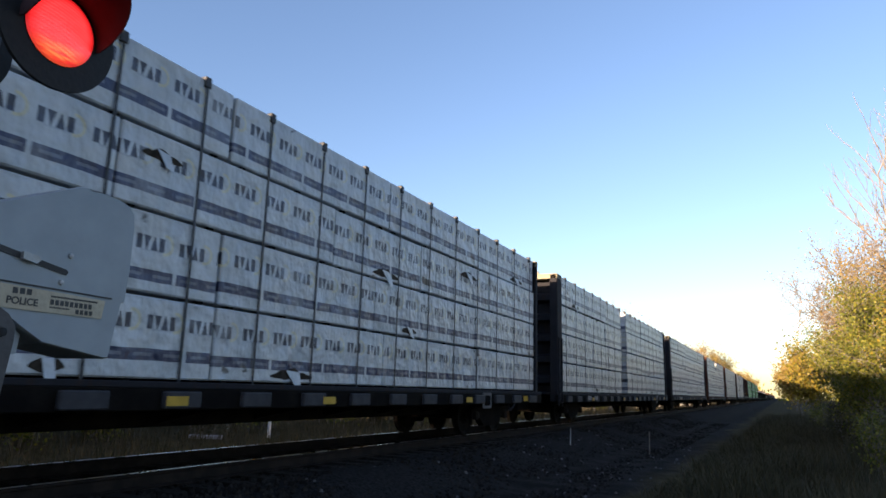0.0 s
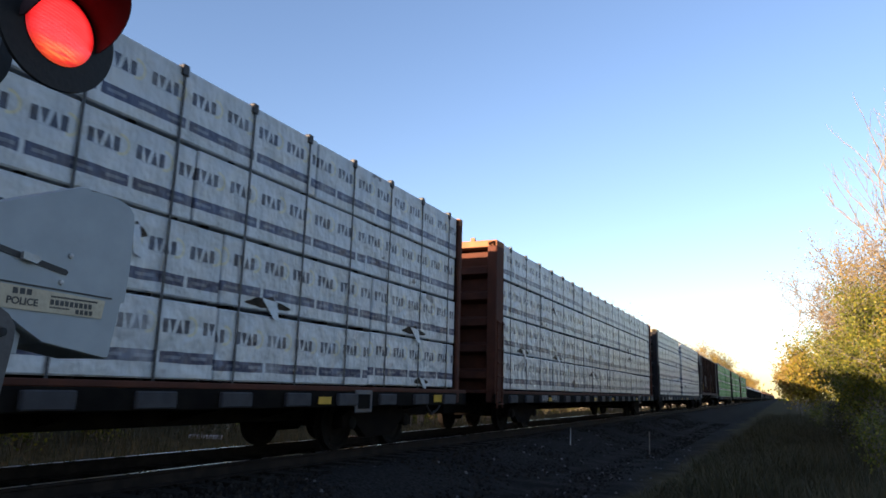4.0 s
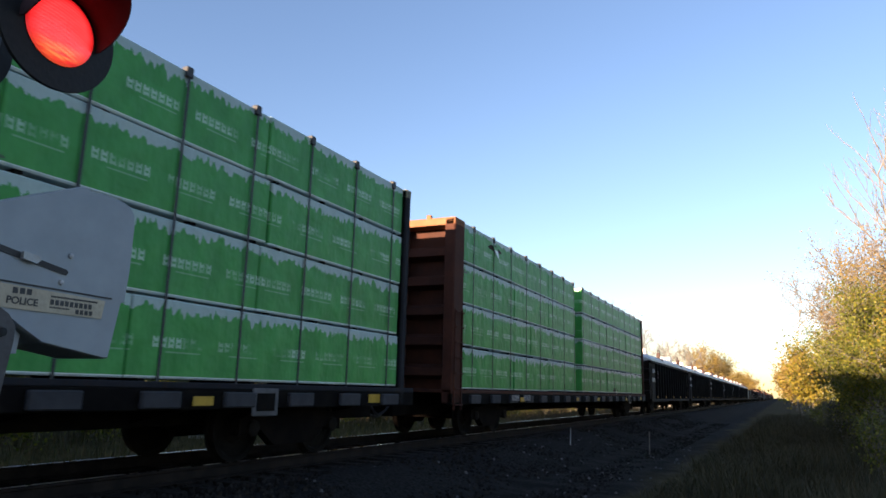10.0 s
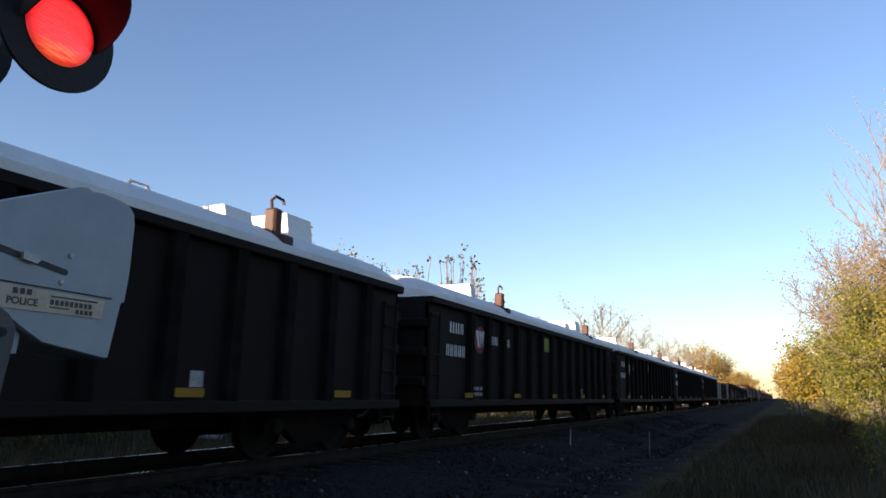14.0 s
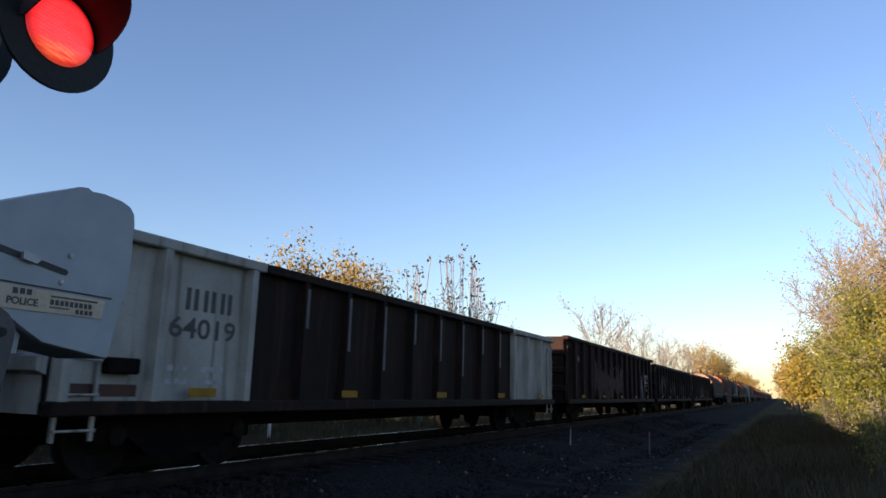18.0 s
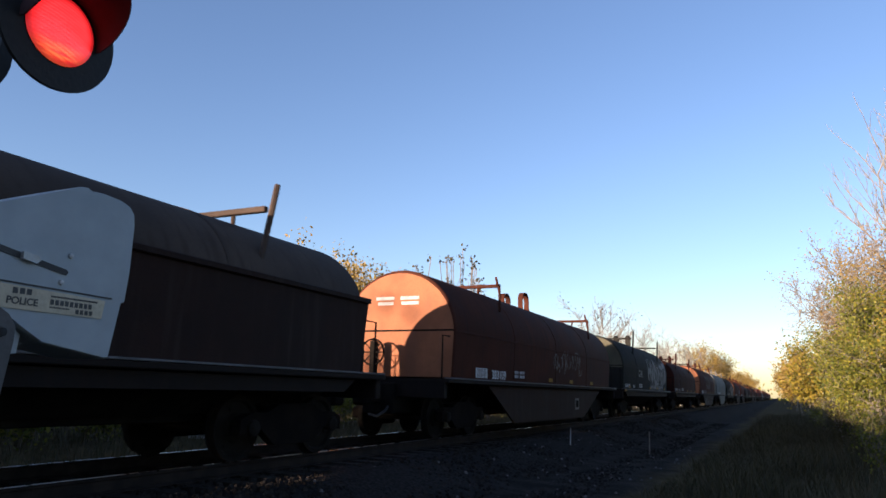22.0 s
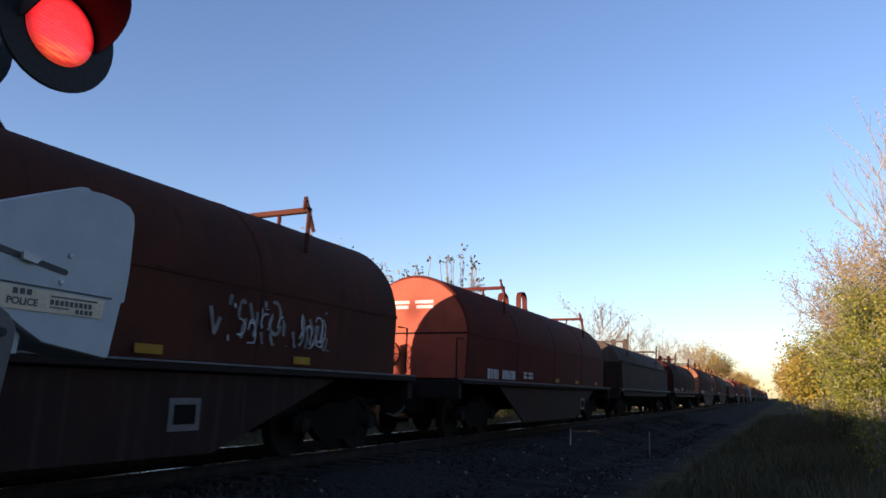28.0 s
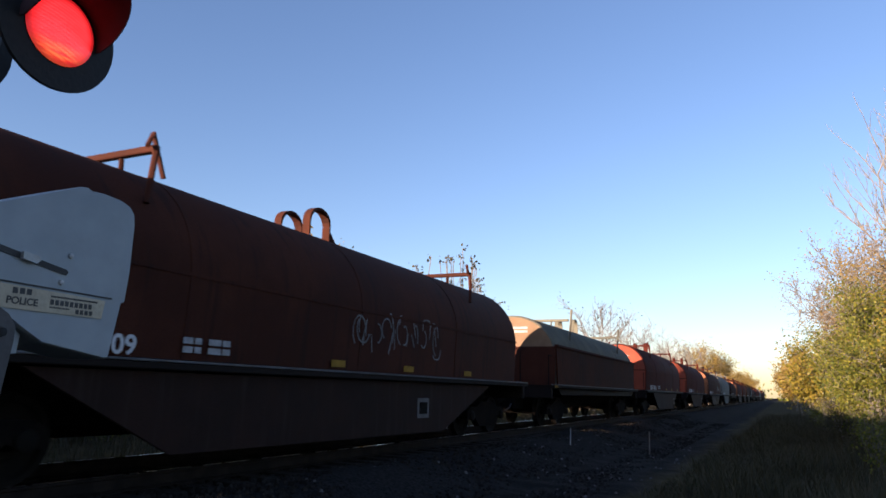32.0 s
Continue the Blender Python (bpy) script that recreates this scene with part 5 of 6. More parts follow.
# ---- gondolas: y = 0 at the near end wall ----
def gondola(material, label, L, top, ribs, covered=False, white_ends=False, seed=1, graffiti=True):
    car = thing("gondola_car", label, "gondola car", "freight cars of the train")
    m = M[material]
    z0 = 0.68
    end_m = M["gon_white"] if white_ends else m
    w = 1.30
    for s in (-1, 1):
        x0, x1 = sorted(((w - 0.05) * s, w * s))
        if white_ends:
            for ya, yb, mm in ((0, 2.6, end_m), (2.6, 12.1, M["gon_rust"]), (12.1, L, end_m)):
                part("side_wall", Geo().box(x0, x1, ya, yb, z0, top - 0.05), mm, car)
        else:
            part("side_wall", Geo().box(x0, x1, 0, L, z0, top - 0.05), m, car)
        x0, x1 = sorted(((w - 0.07) * s, (w + 0.12) * s))
        for ya, yb, mm in ((-0.02, 2.75, end_m), (2.75, 12.0, m), (12.0, L + 0.02, end_m)) if white_ends else ((-0.02, L + 0.02, m),):
            part("top_chord", Geo().box(x0, x1, ya, yb, top - 0.12, top, 0.015), mm, car)
        part("bottom_sill", Geo().box(x0, x1, 0, L, z0 - 0.02, z0 + 0.12, 0.015), m, car)
    for k in range(ribs):
        y = 0.95 + (L - 1.75) * k / (ribs - 1)
        if covered:
            if k == 0:
                continue
            y = 1.0 + 0.99 * k
        if white_ends:
            y = (0.12, 1.16, 2.55)[k] if k < 3 else 3.64 + 1.065 * (k - 3)
        mm = end_m if white_ends and (y < 3 or y > 12) else M["steel_dark"] if covered else m
        hw = 0.05 if white_ends else 0.09
        for s in (-1, 1):
            a, b = w * s, (w + 0.11) * s
            p = part("side_post", Geo().prism([(a, y - hw - 0.03), (b, y - hw), (b, y + hw), (a, y + hw + 0.03)], z0 + 0.1, top - 0.1, "z"), mm, car)
            if white_ends and 3 < y < 12 and s > 0:
                part("worn_edge", Geo().box(b + 0.001, b + 0.004, y - 0.012, y + hw, top - 0.75 - 0.25 * (k % 3), top - 0.2), M["sill_edge"], p)
    for y, out in ((0.0, -1), (L, 1)):
        e = part("end_wall", Geo().box(-w, w, min(y, y - out * 0.06), max(y, y - out * 0.06), z0, top - 0.03), end_m, car)
        for k in range(3):
            z = z0 + 0.45 + 0.55 * k
            part("end_rib", Geo().prism([(y, z - 0.1), (y, z + 0.1), (y + out * 0.1, z + 0.06), (y + out * 0.1, z - 0.06)], -w, w, "x"), end_m, e)
        add_coupler(car, y + out * 0.05, out)
        add_truck(car, y - out * 1.9)
        add_ladder(car, w + 0.02, y + 0.1 if out < 0 else y - 0.5, y + 0.5 if out < 0 else y - 0.1, z0 - 0.25, top - 0.3, end_m, 6)
    part("floor", Geo().box(-w + 0.05, w - 0.05, 0.05, L - 0.05, z0, z0 + 0.08), m, car)
    part("center_sill", Geo().box(-0.3, 0.3, 0, L, 0.42, z0, 0.02), M["steel_dark"], car)
    part("load", Geo().box(-w + 0.06, w - 0.06, 0.07, L - 0.07, z0 + 0.09, top - 0.75), M["steel_dark"], car, "dark load below the rim")
    x = w + 0.112
    for y in (1.6, 4.6, 7.8, 11.0, 14.0):
        if y < L:
            add_bars(car, x, y, z0 + 0.16, (0.42,), 0.10, M["yellow_dull"], "reflector")
    if covered:
        # two white hoods: a lip, sloped haunches, a flat crown and raised ends
        for ya, yb in ((0.02, L / 2 - 0.02), (L / 2 + 0.02, L - 0.02)):
            prof = [(-1.40, top), (-1.40, top + 0.10), (-1.2, top + 0.27), (-0.6, top + 0.50), (0, top + 0.56), (0.6, top + 0.50), (1.2, top + 0.27), (1.40, top + 0.10), (1.40, top)]
            squash = [(a, top + (c - top) * 0.45) for a, c in prof]
            joint = [(a, top + (c - top) * 0.94) for a, c in prof]
            g = Geo().prism(prof, ya + 0.55, yb - 0.55)
            g.prism(squash if ya < 1 else joint, ya, ya + 0.55, "y", prof)
            g.prism(prof, yb - 0.55, yb, "y", joint if ya < 1 else squash)
            hood = part("cover", g, M["cover"], car, "white fibreglass cover", True)
            far_half = ya > 1
            boxes = ((3.90, 0.84, 0.28),) if not far_half else ((12.45, 0.70, 0.55), (13.80, 0.90, 0.62))
            for yc, up, ln in boxes:
                part("cover_box", Geo().prism([(-0.95, top + 0.3), (-0.9, top + up), (0.46, top + up), (0.56, top + 0.3)], yc, yc + ln), M["cover"], hood)
            yl = 4.2 if not far_half else 12.68
            g = Geo().box(1.05, 1.25, yl - 0.09, yl + 0.09, top + 0.12, top + 0.62, 0.03).box(1.2, 1.38, yl - 0.05, yl + 0.2, top - 0.05, top + 0.25, 0.03)
            g.tube([(1.12, yl, top + 0.6), (1.12, yl - 0.03, top + 0.74), (1.12, yl + 0.06, top + 0.82), (1.12, yl + 0.22, top + 0.80), (1.12, yl + 0.24, top + 0.74)], 0.022)
            part("lock_lever", g, M["lever"], hood, "rusty lock lever")
        yh = 11.6
        pts = [(-0.25, yh - 0.35, top + 0.5), (-0.25, yh - 0.15, top + 0.83), (-0.25, yh + 0.15, top + 0.83), (-0.25, yh + 0.35, top + 0.5)]
        part("lifting_hoop", Geo().tube(pts, 0.02).tube([(-0.25, yh - 0.15, top + 0.83), (-0.25, yh, top + 0.55), (-0.25, yh + 0.15, top + 0.83)], 0.016), M["galv"], car)
        add_bars(car, w + 0.003, 1.03, 2.13, (0.20, 0.18, 0.14), 0.22, M["mark"], gap=0.07)
        part("red_shield", Geo().prism([(2.62 + 0.30 * math.cos(k * math.pi / 12), 2.09 + 0.30 * math.sin(k * math.pi / 12)) for k in range(24)], w + 0.001, w + 0.003, "x"), M["mark_red"], car, "round dull red emblem")
        g = Geo()
        for k in range(3):
            y = 2.37 + 0.17 * k
            low = y + (0.13 if k < 2 else -0.03)
            g.add([(w + 0.005, y, 2.29), (w + 0.005, y + 0.14, 2.29), (w + 0.005, low + 0.11, 1.92), (w + 0.005, low, 1.92)], [(0, 1, 2, 3)])
        part("shield_stripe", g, M["mark"], car)["kind"] = "stuff"
        add_bars(car, w + 0.003, 3.26, 2.04, (0.10, 0.1, 0.05, 0.05), 0.19, M["mark"], gap=0.04)
        add_bars(car, w + 0.003, 4.02, 2.04, (0.11, 0.05, 0.1, 0.1), 0.19, M["mark"], gap=0.04)
        for k in range(2):
            add_bars(car, w + 0.003, 2.0, 0.88 + 0.12 * k, (0.22, 0.1, 0.2, 0.14), 0.07, M["mark_dim"], gap=0.04)
        part("notice", Geo().box(w + 0.001, w + 0.004, 7.27, 8.02, 2.12, 2.50), plain("green_yellow_notice", (0.25, 0.26, 0.03), 0.6), car)
        add_bars(car, w + 0.003, 11.3, 0.95, (0.2,), 0.18, M["mark_dim"], "panel")
    elif graffiti:
        r = random.Random(seed)
        if seed == 4:
            add_text(car, "54", w + 0.003, 1.30, 1.72, 1.98, 2.22, M["mark_dim"])
            add_piece(car, x + 0.001, 3.3, 8.1, 0.95, 2.0, M["paint_wine"], 41, 5, 0.46)
            add_graffiti(car, x + 0.008, 3.4, 8.0, 0.85, 2.15, M["paint_rose"], 42, 9, 0.075)
            add_graffiti(car, x + 0.002, 12.6, 13.05, 0.75, 2.0, M["mark_dim"], 43, 3, 0.07)
            add_graffiti(car, x + 0.004, 12.6, 13.05, 0.75, 1.5, M["paint_blue"], 44, 3, 0.12)
            for k, (yc, zc) in enumerate(((13.55, 1.70), (14.02, 1.72))):
                ring = [(yc + 0.20 * math.cos(a), zc + 0.19 * math.sin(a)) for a in [math.pi * i / 7 for i in range(13 if k else 15)]]
                part("graffiti", Geo().tube([(x + 0.003, *p) for p in ring], 0.022, 4), M["mark_dim"], car, "looping sprayed tag")
            frame_lines = Geo()
            for ya, yb, za, zb in ((13.5, 14.02, 1.18, 1.20), (13.5, 14.02, 1.42, 1.44), (13.5, 13.52, 1.18, 1.44), (14.0, 14.02, 1.18, 1.44), (13.75, 13.77, 1.18, 1.44)):
                frame_lines.box(x + 0.001, x + 0.004, ya, yb, za, zb)
            part("stencil_frame", frame_lines, M["mark_dim"], car, "white stencilled frame")
        elif seed == 6:
            for ya, yb, za in ((1.70, 2.84, 0.70), (3.02, 3.90, 0.70), (4.26, 4.92, 0.95)):
                part("painted_patch", Geo().box(w + 0.001, w + 0.003, ya, yb, za, 1.60), M["patch"], car, "pale painted patch")
                add_graffiti(car, w + 0.005, ya + 0.1, yb - 0.1, za + 0.4, 1.52, M["mark_dark"], int(ya * 10), 3, 0.09)
            part("end_board", Geo().box(-1.25, 0.95, -0.06, 0.0, top - 0.10, top + 0.06, 0.008), M["board_tan"], car, "pale wooden board along the end rim")
            add_graffiti(car, w + 0.003, 0.2, 0.6, 0.85, 2.2, M["paint_pale"], 61, 2, 0.12)
            add_piece(car, x + 0.001, 5.4, 8.0, 0.9, 1.9, M["wear"], 62, 2, 0.10)
            add_graffiti(car, x + 0.002, 5.2, 12.8, 0.75, 1.6, M["wear"], 63, 9, 0.10)
        else:
            add_graffiti(car, x + 0.001, 1.2, 3.8, 1.0, 2.2, M["wear"], 51, 6, 0.09)
            add_graffiti(car, x + 0.002, 4.6, 7.2, 1.0, 1.8, M["wear"], 52, 5, 0.07)
            add_graffiti(car, x + 0.003, 9.4, 11.6, 1.0, 1.9, M["wear"], 53, 5, 0.05)
            add_bars(car, w + 0.003, 2.6, z0 + 0.25, (0.3, 0.2, -0.2, 0.35), 0.12, M["mark_dim"])
        # rubbed and rusted runs on the posts
        for k in range(ribs):
            y, low = 0.95 + (L - 1.75) * k / (ribs - 1) + r.uniform(-0.05, 0.05), z0 + 0.15 + r.uniform(0, 0.3)
            high = low + r.uniform(0.35, 1.2)
            part("worn_run", Geo().prism([(y - 0.012, low), (y + 0.02, low + 0.05), (y + 0.012, high - 0.1), (y, high), (y - 0.015, high - 0.2)], x, x + 0.002, "x"), M["wear"], car)
    if white_ends:
        add_bars(car, w + 0.003, 1.55, 1.80, (0.18, 0.18, 0.18), 0.25, M["mark_dark"], gap=0.09)
        add_text(car, "64019", w + 0.003, 1.34, 2.37, 1.48, 1.72, M["mark_dark"])
        for k in range(2):
            add_bars(car, w + 0.003, 1.35, 0.98 + 0.14 * k, (0.1, 0.18, -0.1, 0.2, 0.12), 0.06, M["mark_dim"], gap=0.04)
        part("sill_box", Geo().box(w, w + 0.14, 0.55, 0.92, 1.06, 1.22, 0.02), M["steel_dark"], car)
        part("end_stripe", Geo().box(w + 0.001, w + 0.006, 0.18, 1.0, 0.84, 0.96), M["lever"], car)
    return car


# ---- coil cars: y = 0 at the near end of the hood ----
def coil_car(material, label, L, belly, seed, end=None, trough=False, lower=None, tall=False):
    car = thing("coil_car", label, "coil car", "freight cars of the train")
    m = M[material]
    lo = M[lower] if lower else m
    w, sill = 1.36, 1.18
    # hood: upright sides, a rounded crown, and ends whose corners are rounded off
    spring, crown = (2.15, 3.5) if belly or tall else (2.05, 3.27)
    prof = [(w - 0.04, sill + 0.06)] + [(w * math.cos(a), spring + (crown - spring) * math.sin(a)) for a in [k * math.pi / 2 / 12 for k in range(13)]]
    prof = prof + [(-x, z) for x, z in reversed(prof[:-1])]

    def shrunk(k):
        return [(x * (1 - k), z - (z - sill) * k) for x, z in prof]
    g = Geo()
    rings = [(0.0, shrunk(0.02)), (0.02, shrunk(0.006)), (0.06, prof), (L - 0.06, prof), (L - 0.02, shrunk(0.006)), (L, shrunk(0.02))]
    n = len(prof)
    for y, p in rings:
        g.v += [(x, y, z) for x, z in p]
    for j in range(len(rings) - 1):
        g.f += [(j * n + i, j * n + (i + 1) % n, (j + 1) * n + (i + 1) % n, (j + 1) * n + i) for i in range(n)]
    g.f += [tuple(range(n)), tuple(range((len(rings) - 1) * n, len(rings) * n))]
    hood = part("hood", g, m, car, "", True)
    # lighter sheets stand in for sunlight on the ends; tall hoods: upper part only
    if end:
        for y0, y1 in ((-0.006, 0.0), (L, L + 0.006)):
            part("end_sheet", Geo().prism([p for p in shrunk(0.03) if p[1] > spring - 0.1 or not tall], y0, y1), M[end], hood, "end sheet coloured lighter for the sun on it")
    # welded seam round the hood
    for z in (spring + 0.05,):
        part("seam", Geo().box(w - 0.03, w + 0.010, 0.02, L - 0.02, z - 0.03, z + 0.012), m, hood)
        part("end_seam", Geo().box(-w * 0.97, w * 0.97, -0.012, 0.02, z - 0.025, z + 0.012), M["steel_dark"], hood)
    for y in (L * 0.25, L * 0.5, L * 0.75):
        part("hood_band", Geo().prism([(x * 1.006, z + 0.006) for x, z in prof], y - 0.03, y + 0.03), m, hood)
    # stacking brackets and lifting loops
    for y in (3.2, 10.36) if tall else (L * 0.217, L * 0.834) if belly else (L * 0.195, L * 0.815):
        bar = crown + 0.06
        g = Geo().box(-1.12, 1.12, y - 0.045, y + 0.045, bar - 0.04, bar + 0.04, 0.01)
        if belly:
            for s in (-1, 1):
                g.tube([(1.10 * s, y, bar), (1.16 * s, y - 0.10, spring + 0.75)], 0.035)
                g.tube([(1.10 * s, y - 0.12, bar), (1.0 * s, y + 0.02, bar + 0.22), (1.08 * s, y + 0.16, bar - 0.3)], 0.03)
                g.tube([(0.55 * s, y, bar), (0.5 * s, y + 0.05, crown - 0.12)], 0.03)
        else:
            for s in (-1, 1):
                g.tube([(1.20 * s, y + 0.10, bar + 0.36), (1.16 * s, y - 0.10, spring + 0.45)], 0.042)
                g.tube([(0.55 * s, y, bar), (0.5 * s, y + 0.05, crown - 0.12)], 0.03)
        part("stacking_bracket", g, m, hood)
    y = 6.6 if tall else L * 0.5 + 0.07
    for dx in (-0.30, 0.30):
        arch = [(y - 0.30, crown - 0.08), (y - 0.30, crown + 0.22)] + [(y - 0.30 * math.cos(a), crown + 0.24 + 0.24 * math.sin(a)) for a in [k * math.pi / 10 for k in range(1, 10)]] + [(y + 0.30, crown + 0.22), (y + 0.30, crown - 0.08)]
        inside = [(b + (0.035 if b < y - 0.05 else -0.035 if b > y + 0.05 else 0.0), c - (0.04 if c > crown + 0.3 else 0.0)) for b, c in arch]
        loop = part("lifting_loop", Geo().prism(arch + inside[::-1], dx - 0.075, dx + 0.075, "x"), m, hood)
        part("gusset", Geo().prism([(y + 0.30, crown - 0.1), (y + 0.62, crown - 0.1), (y + 0.32, crown + 0.20), (y + 0.30, crown + 0.20)], dx - 0.02, dx + 0.02, "x"), m, loop)
    # underframe
    for s in (-1, 1):
        x0, x1 = sorted(((w - 0.06) * s, (w + 0.13) * s))
        part("side_sill", Geo().box(x0, x1, -0.55, L + 0.55, 1.12, 1.20, 0.012), M["gon_black"], car)
        # sky light on the ledge is put into this paler strip
        part("sill_edge", Geo().box(*sorted(((w + 0.02) * s, (w + 0.14) * s)), -0.5, L + 0.5, 1.20, 1.225, 0.004), M["sill_edge"], car)
        if belly:
            outline = [(1.75, 1.10), (3.5, 0.24), (L - 4.2, 0.22), (L - 1.8, 1.10)]
        else:
            outline = [(0.2, 1.10), (0.5, 0.92), (L - 0.5, 0.92), (L - 0.2, 1.10)]
        # shade below the hood is put into the belly plate's darker brown
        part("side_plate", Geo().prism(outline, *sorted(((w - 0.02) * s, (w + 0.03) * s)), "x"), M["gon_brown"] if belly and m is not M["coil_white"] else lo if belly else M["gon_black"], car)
        if trough:
            part("trough_wall", Geo().prism([(0.12, 1.2), (-0.05, 2.35), (L + 0.05, 2.35), (L - 0.12, 1.2)], *sorted(((w) * s, (w + 0.05) * s)), "x"), lo, car)
            if s > 0:
                for y0, y1 in ((-0.05, -0.01), (L + 0.01, L + 0.05)):
                    part("trough_end", Geo().box(-w, w, y0, y1, 1.2, 2.32), lo, car)
            part("trough_lip", Geo().box(*sorted(((w - 0.02) * s, (w + 0.10) * s)), -0.05, L + 0.05, 2.30, 2.38, 0.012), lo, car)
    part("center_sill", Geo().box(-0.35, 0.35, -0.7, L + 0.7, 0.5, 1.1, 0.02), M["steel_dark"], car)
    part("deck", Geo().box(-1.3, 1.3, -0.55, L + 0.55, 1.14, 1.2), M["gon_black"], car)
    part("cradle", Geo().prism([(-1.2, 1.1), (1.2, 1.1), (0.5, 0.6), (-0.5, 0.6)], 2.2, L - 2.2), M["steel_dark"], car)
    for y, out in ((-0.55, -1), (L + 0.55, 1)):
        part("end_sill", Geo().box(-1.4, 1.4, min(y, y - out * 0.15), max(y, y - out * 0.15), 0.82, 1.18, 0.015), M["gon_black"], car)
        for s in (-1, 1):
            part("grab_iron", Geo().tube([(1.3 * s, y - out * 0.08, 1.2), (1.3 * s, y - out * 0.08, 2.05), (1.3 * s, y - out * 0.4, 2.05)], 0.016), M["steel_dark"], car)
        add_coupler(car, y, out)
        add_truck(car, y - out * 1.75)
    if belly:
        wheel = part("brake_wheel", Geo().lathe([(0.0, 0.27), (0.03, 0.29), (0.06, 0.27), (0.03, 0.25), (0.0, 0.27)], (-0.35, -0.42, 1.72), (0, 1, 0), 16), M["steel_dark"], car)
        g = Geo()
        for k in range(4):
            a = k * math.pi / 4
            g.cyl((-0.35 - 0.26 * math.cos(a), -0.39, 1.72 - 0.26 * math.sin(a)), (-0.35 + 0.26 * math.cos(a), -0.39, 1.72 + 0.26 * math.sin(a)), 0.014, None, 5)
        part("spokes", g, M["steel_dark"], wheel)
        part("brake_stand", Geo().box(-0.42, -0.28, -0.40, -0.28, 1.18, 1.95, 0.01), M["steel_dark"], car)
    x = w + 0.004
    if belly:
        add_bars(car, x, 1.09, 1.26, (0.14, 0.11, 0.11, 0.11), 0.22, M["mark"], gap=0.06)
        number = {29: "383041", 12: "383109", 17: "383131"}.get(seed)
        if number:
            add_text(car, number, x, 2.04, 2.93, 1.25, 1.46, M["mark"])
        else:
            add_bars(car, x, 2.04, 1.27, (0.10, 0.10, 0.10, 0.10, 0.10, 0.05), 0.21, M["mark"], gap=0.06)
    else:
        add_bars(car, w + 0.132, -0.50, 1.125, (0.30,), 0.07, M["yellow_dull"], "reflector")
        add_bars(car, x, 0.20, 1.29, (0.12, 0.12, 0.10, 0.12, -0.06, 0.1, 0.1, 0.1), 0.15, M["mark_dim"], gap=0.04)
        add_bars(car, x, 2.04, 1.29, (0.1, 0.1, 0.1), 0.13, M["mark_dim"], gap=0.04)
    for k in range(2):
        add_bars(car, x, 3.55, 1.32 + 0.10 * k, (0.14, 0.1, -0.05, 0.2, 0.12), 0.07, M["mark_dim"], gap=0.03)
    for y in (6.4, 8.6, 11.2) if belly else (1.0, 6.4, 8.6, 11.2):
        add_bars(car, x, y, 1.28, (0.36,), 0.10, M["yellow_dull"], "reflector")
    if belly:
        add_bars(car, w + 0.034, 9.1, 0.48, (0.45,), 0.35, M["sill_edge"], "panel")
        add_bars(car, w + 0.038, 9.17, 0.55, (0.31,), 0.21, M["steel_dark"], "panel_face")
    g = Geo()
    rows = ((-0.55, -0.1, 2.85, 0.07), (0.05, 0.5, 2.85, 0.07), (-0.5, -0.12, 2.74, 0.07), (0.08, 0.5, 2.74, 0.07))
    if material == "coil_brown":
        rows = [(-0.75 + 0.12 * k, -0.66 + 0.12 * k, 2.16, 0.035) for k in range(8)]
    elif material == "coil_black":
        rows = [(-0.30 + 0.10 * k, -0.23 + 0.10 * k, z, 0.08) for k in range(4) for z in (3.28, 3.06)]
    for xa, xb, z, h in rows:
        g.box(xa, xb, -0.012, 0.0, z, z + h)
    part("end_stencil", g, M["sill_edge"] if material == "coil_brown" or (trough and not end) else M["mark_dim"], hood)["kind"] = "stuff"
    r = random.Random(seed)
    bend = (w, spring, crown)
    if material == "coil_black":
        add_piece(hood, x + 0.012, 6.1, 12.0, 1.62, 2.75, M["paint_pale"], 71, 6, 0.30, bend)
        add_graffiti(hood, x + 0.020, 6.0, 12.0, 1.55, 2.7, M["paint_pale"], 72, 9, 0.08, bend)
        add_piece(car, x + 0.003, 6.6, 10.8, 1.24, 1.6, M["paint_pale"], 74, 6, 0.16)
        add_text(hood, "GURL", x + 0.012, 3.42, 4.48, 1.80, 2.12, M["paint_pale"], 0.1, bend, "graffiti", "pale sprayed letters")
        add_word(hood, "242", 0.36, lambda u, v: (over_hood(x + 0.012, 2.70 + v, bend), 11.72 + u, 2.70 + v), M["paint_pale"])
        add_word(hood, "A", 0.42, lambda u, v: (-0.62 + u, -0.008, 2.62 + v), M["mark_dim"])
    elif seed == 29:
        add_graffiti(hood, x + 0.012, 5.2, 8.4, 1.62, 2.05, M["paint_pale"], 91, 6, 0.11, bend)
        add_graffiti(hood, x + 0.012, 4.6, 9.3, 1.9, 2.75, M["wear"], 92, 9, 0.12, bend)
    elif seed == 17:
        add_graffiti(car, x + 0.002, 9.6, 12.1, 1.5, 2.05, M["paint_pale"], 81, 8, 0.09)
        add_graffiti(car, x + 0.003, 9.9, 11.9, 1.5, 1.95, M["mark_dim"], 82, 7, 0.04)
    elif seed % 3 != 1:
        y = r.uniform(5.5, 8.5)
        add_graffiti(car, x + 0.002, y, min(y + r.uniform(2.2, 3.6), L - 0.8), 1.55, 2.25, M["paint_pale"], seed, 7, 0.05)
    if belly and seed % 2:
        add_graffiti(car, w + 0.04, 3.9, 6.6, 0.3, 0.98, M["sill_edge"], seed + 50, 5, 0.08)
    return car


def place(car, s):
    MOVERS.append((car, s, 0.0, 0.0))
    return car


NUMBERED = []


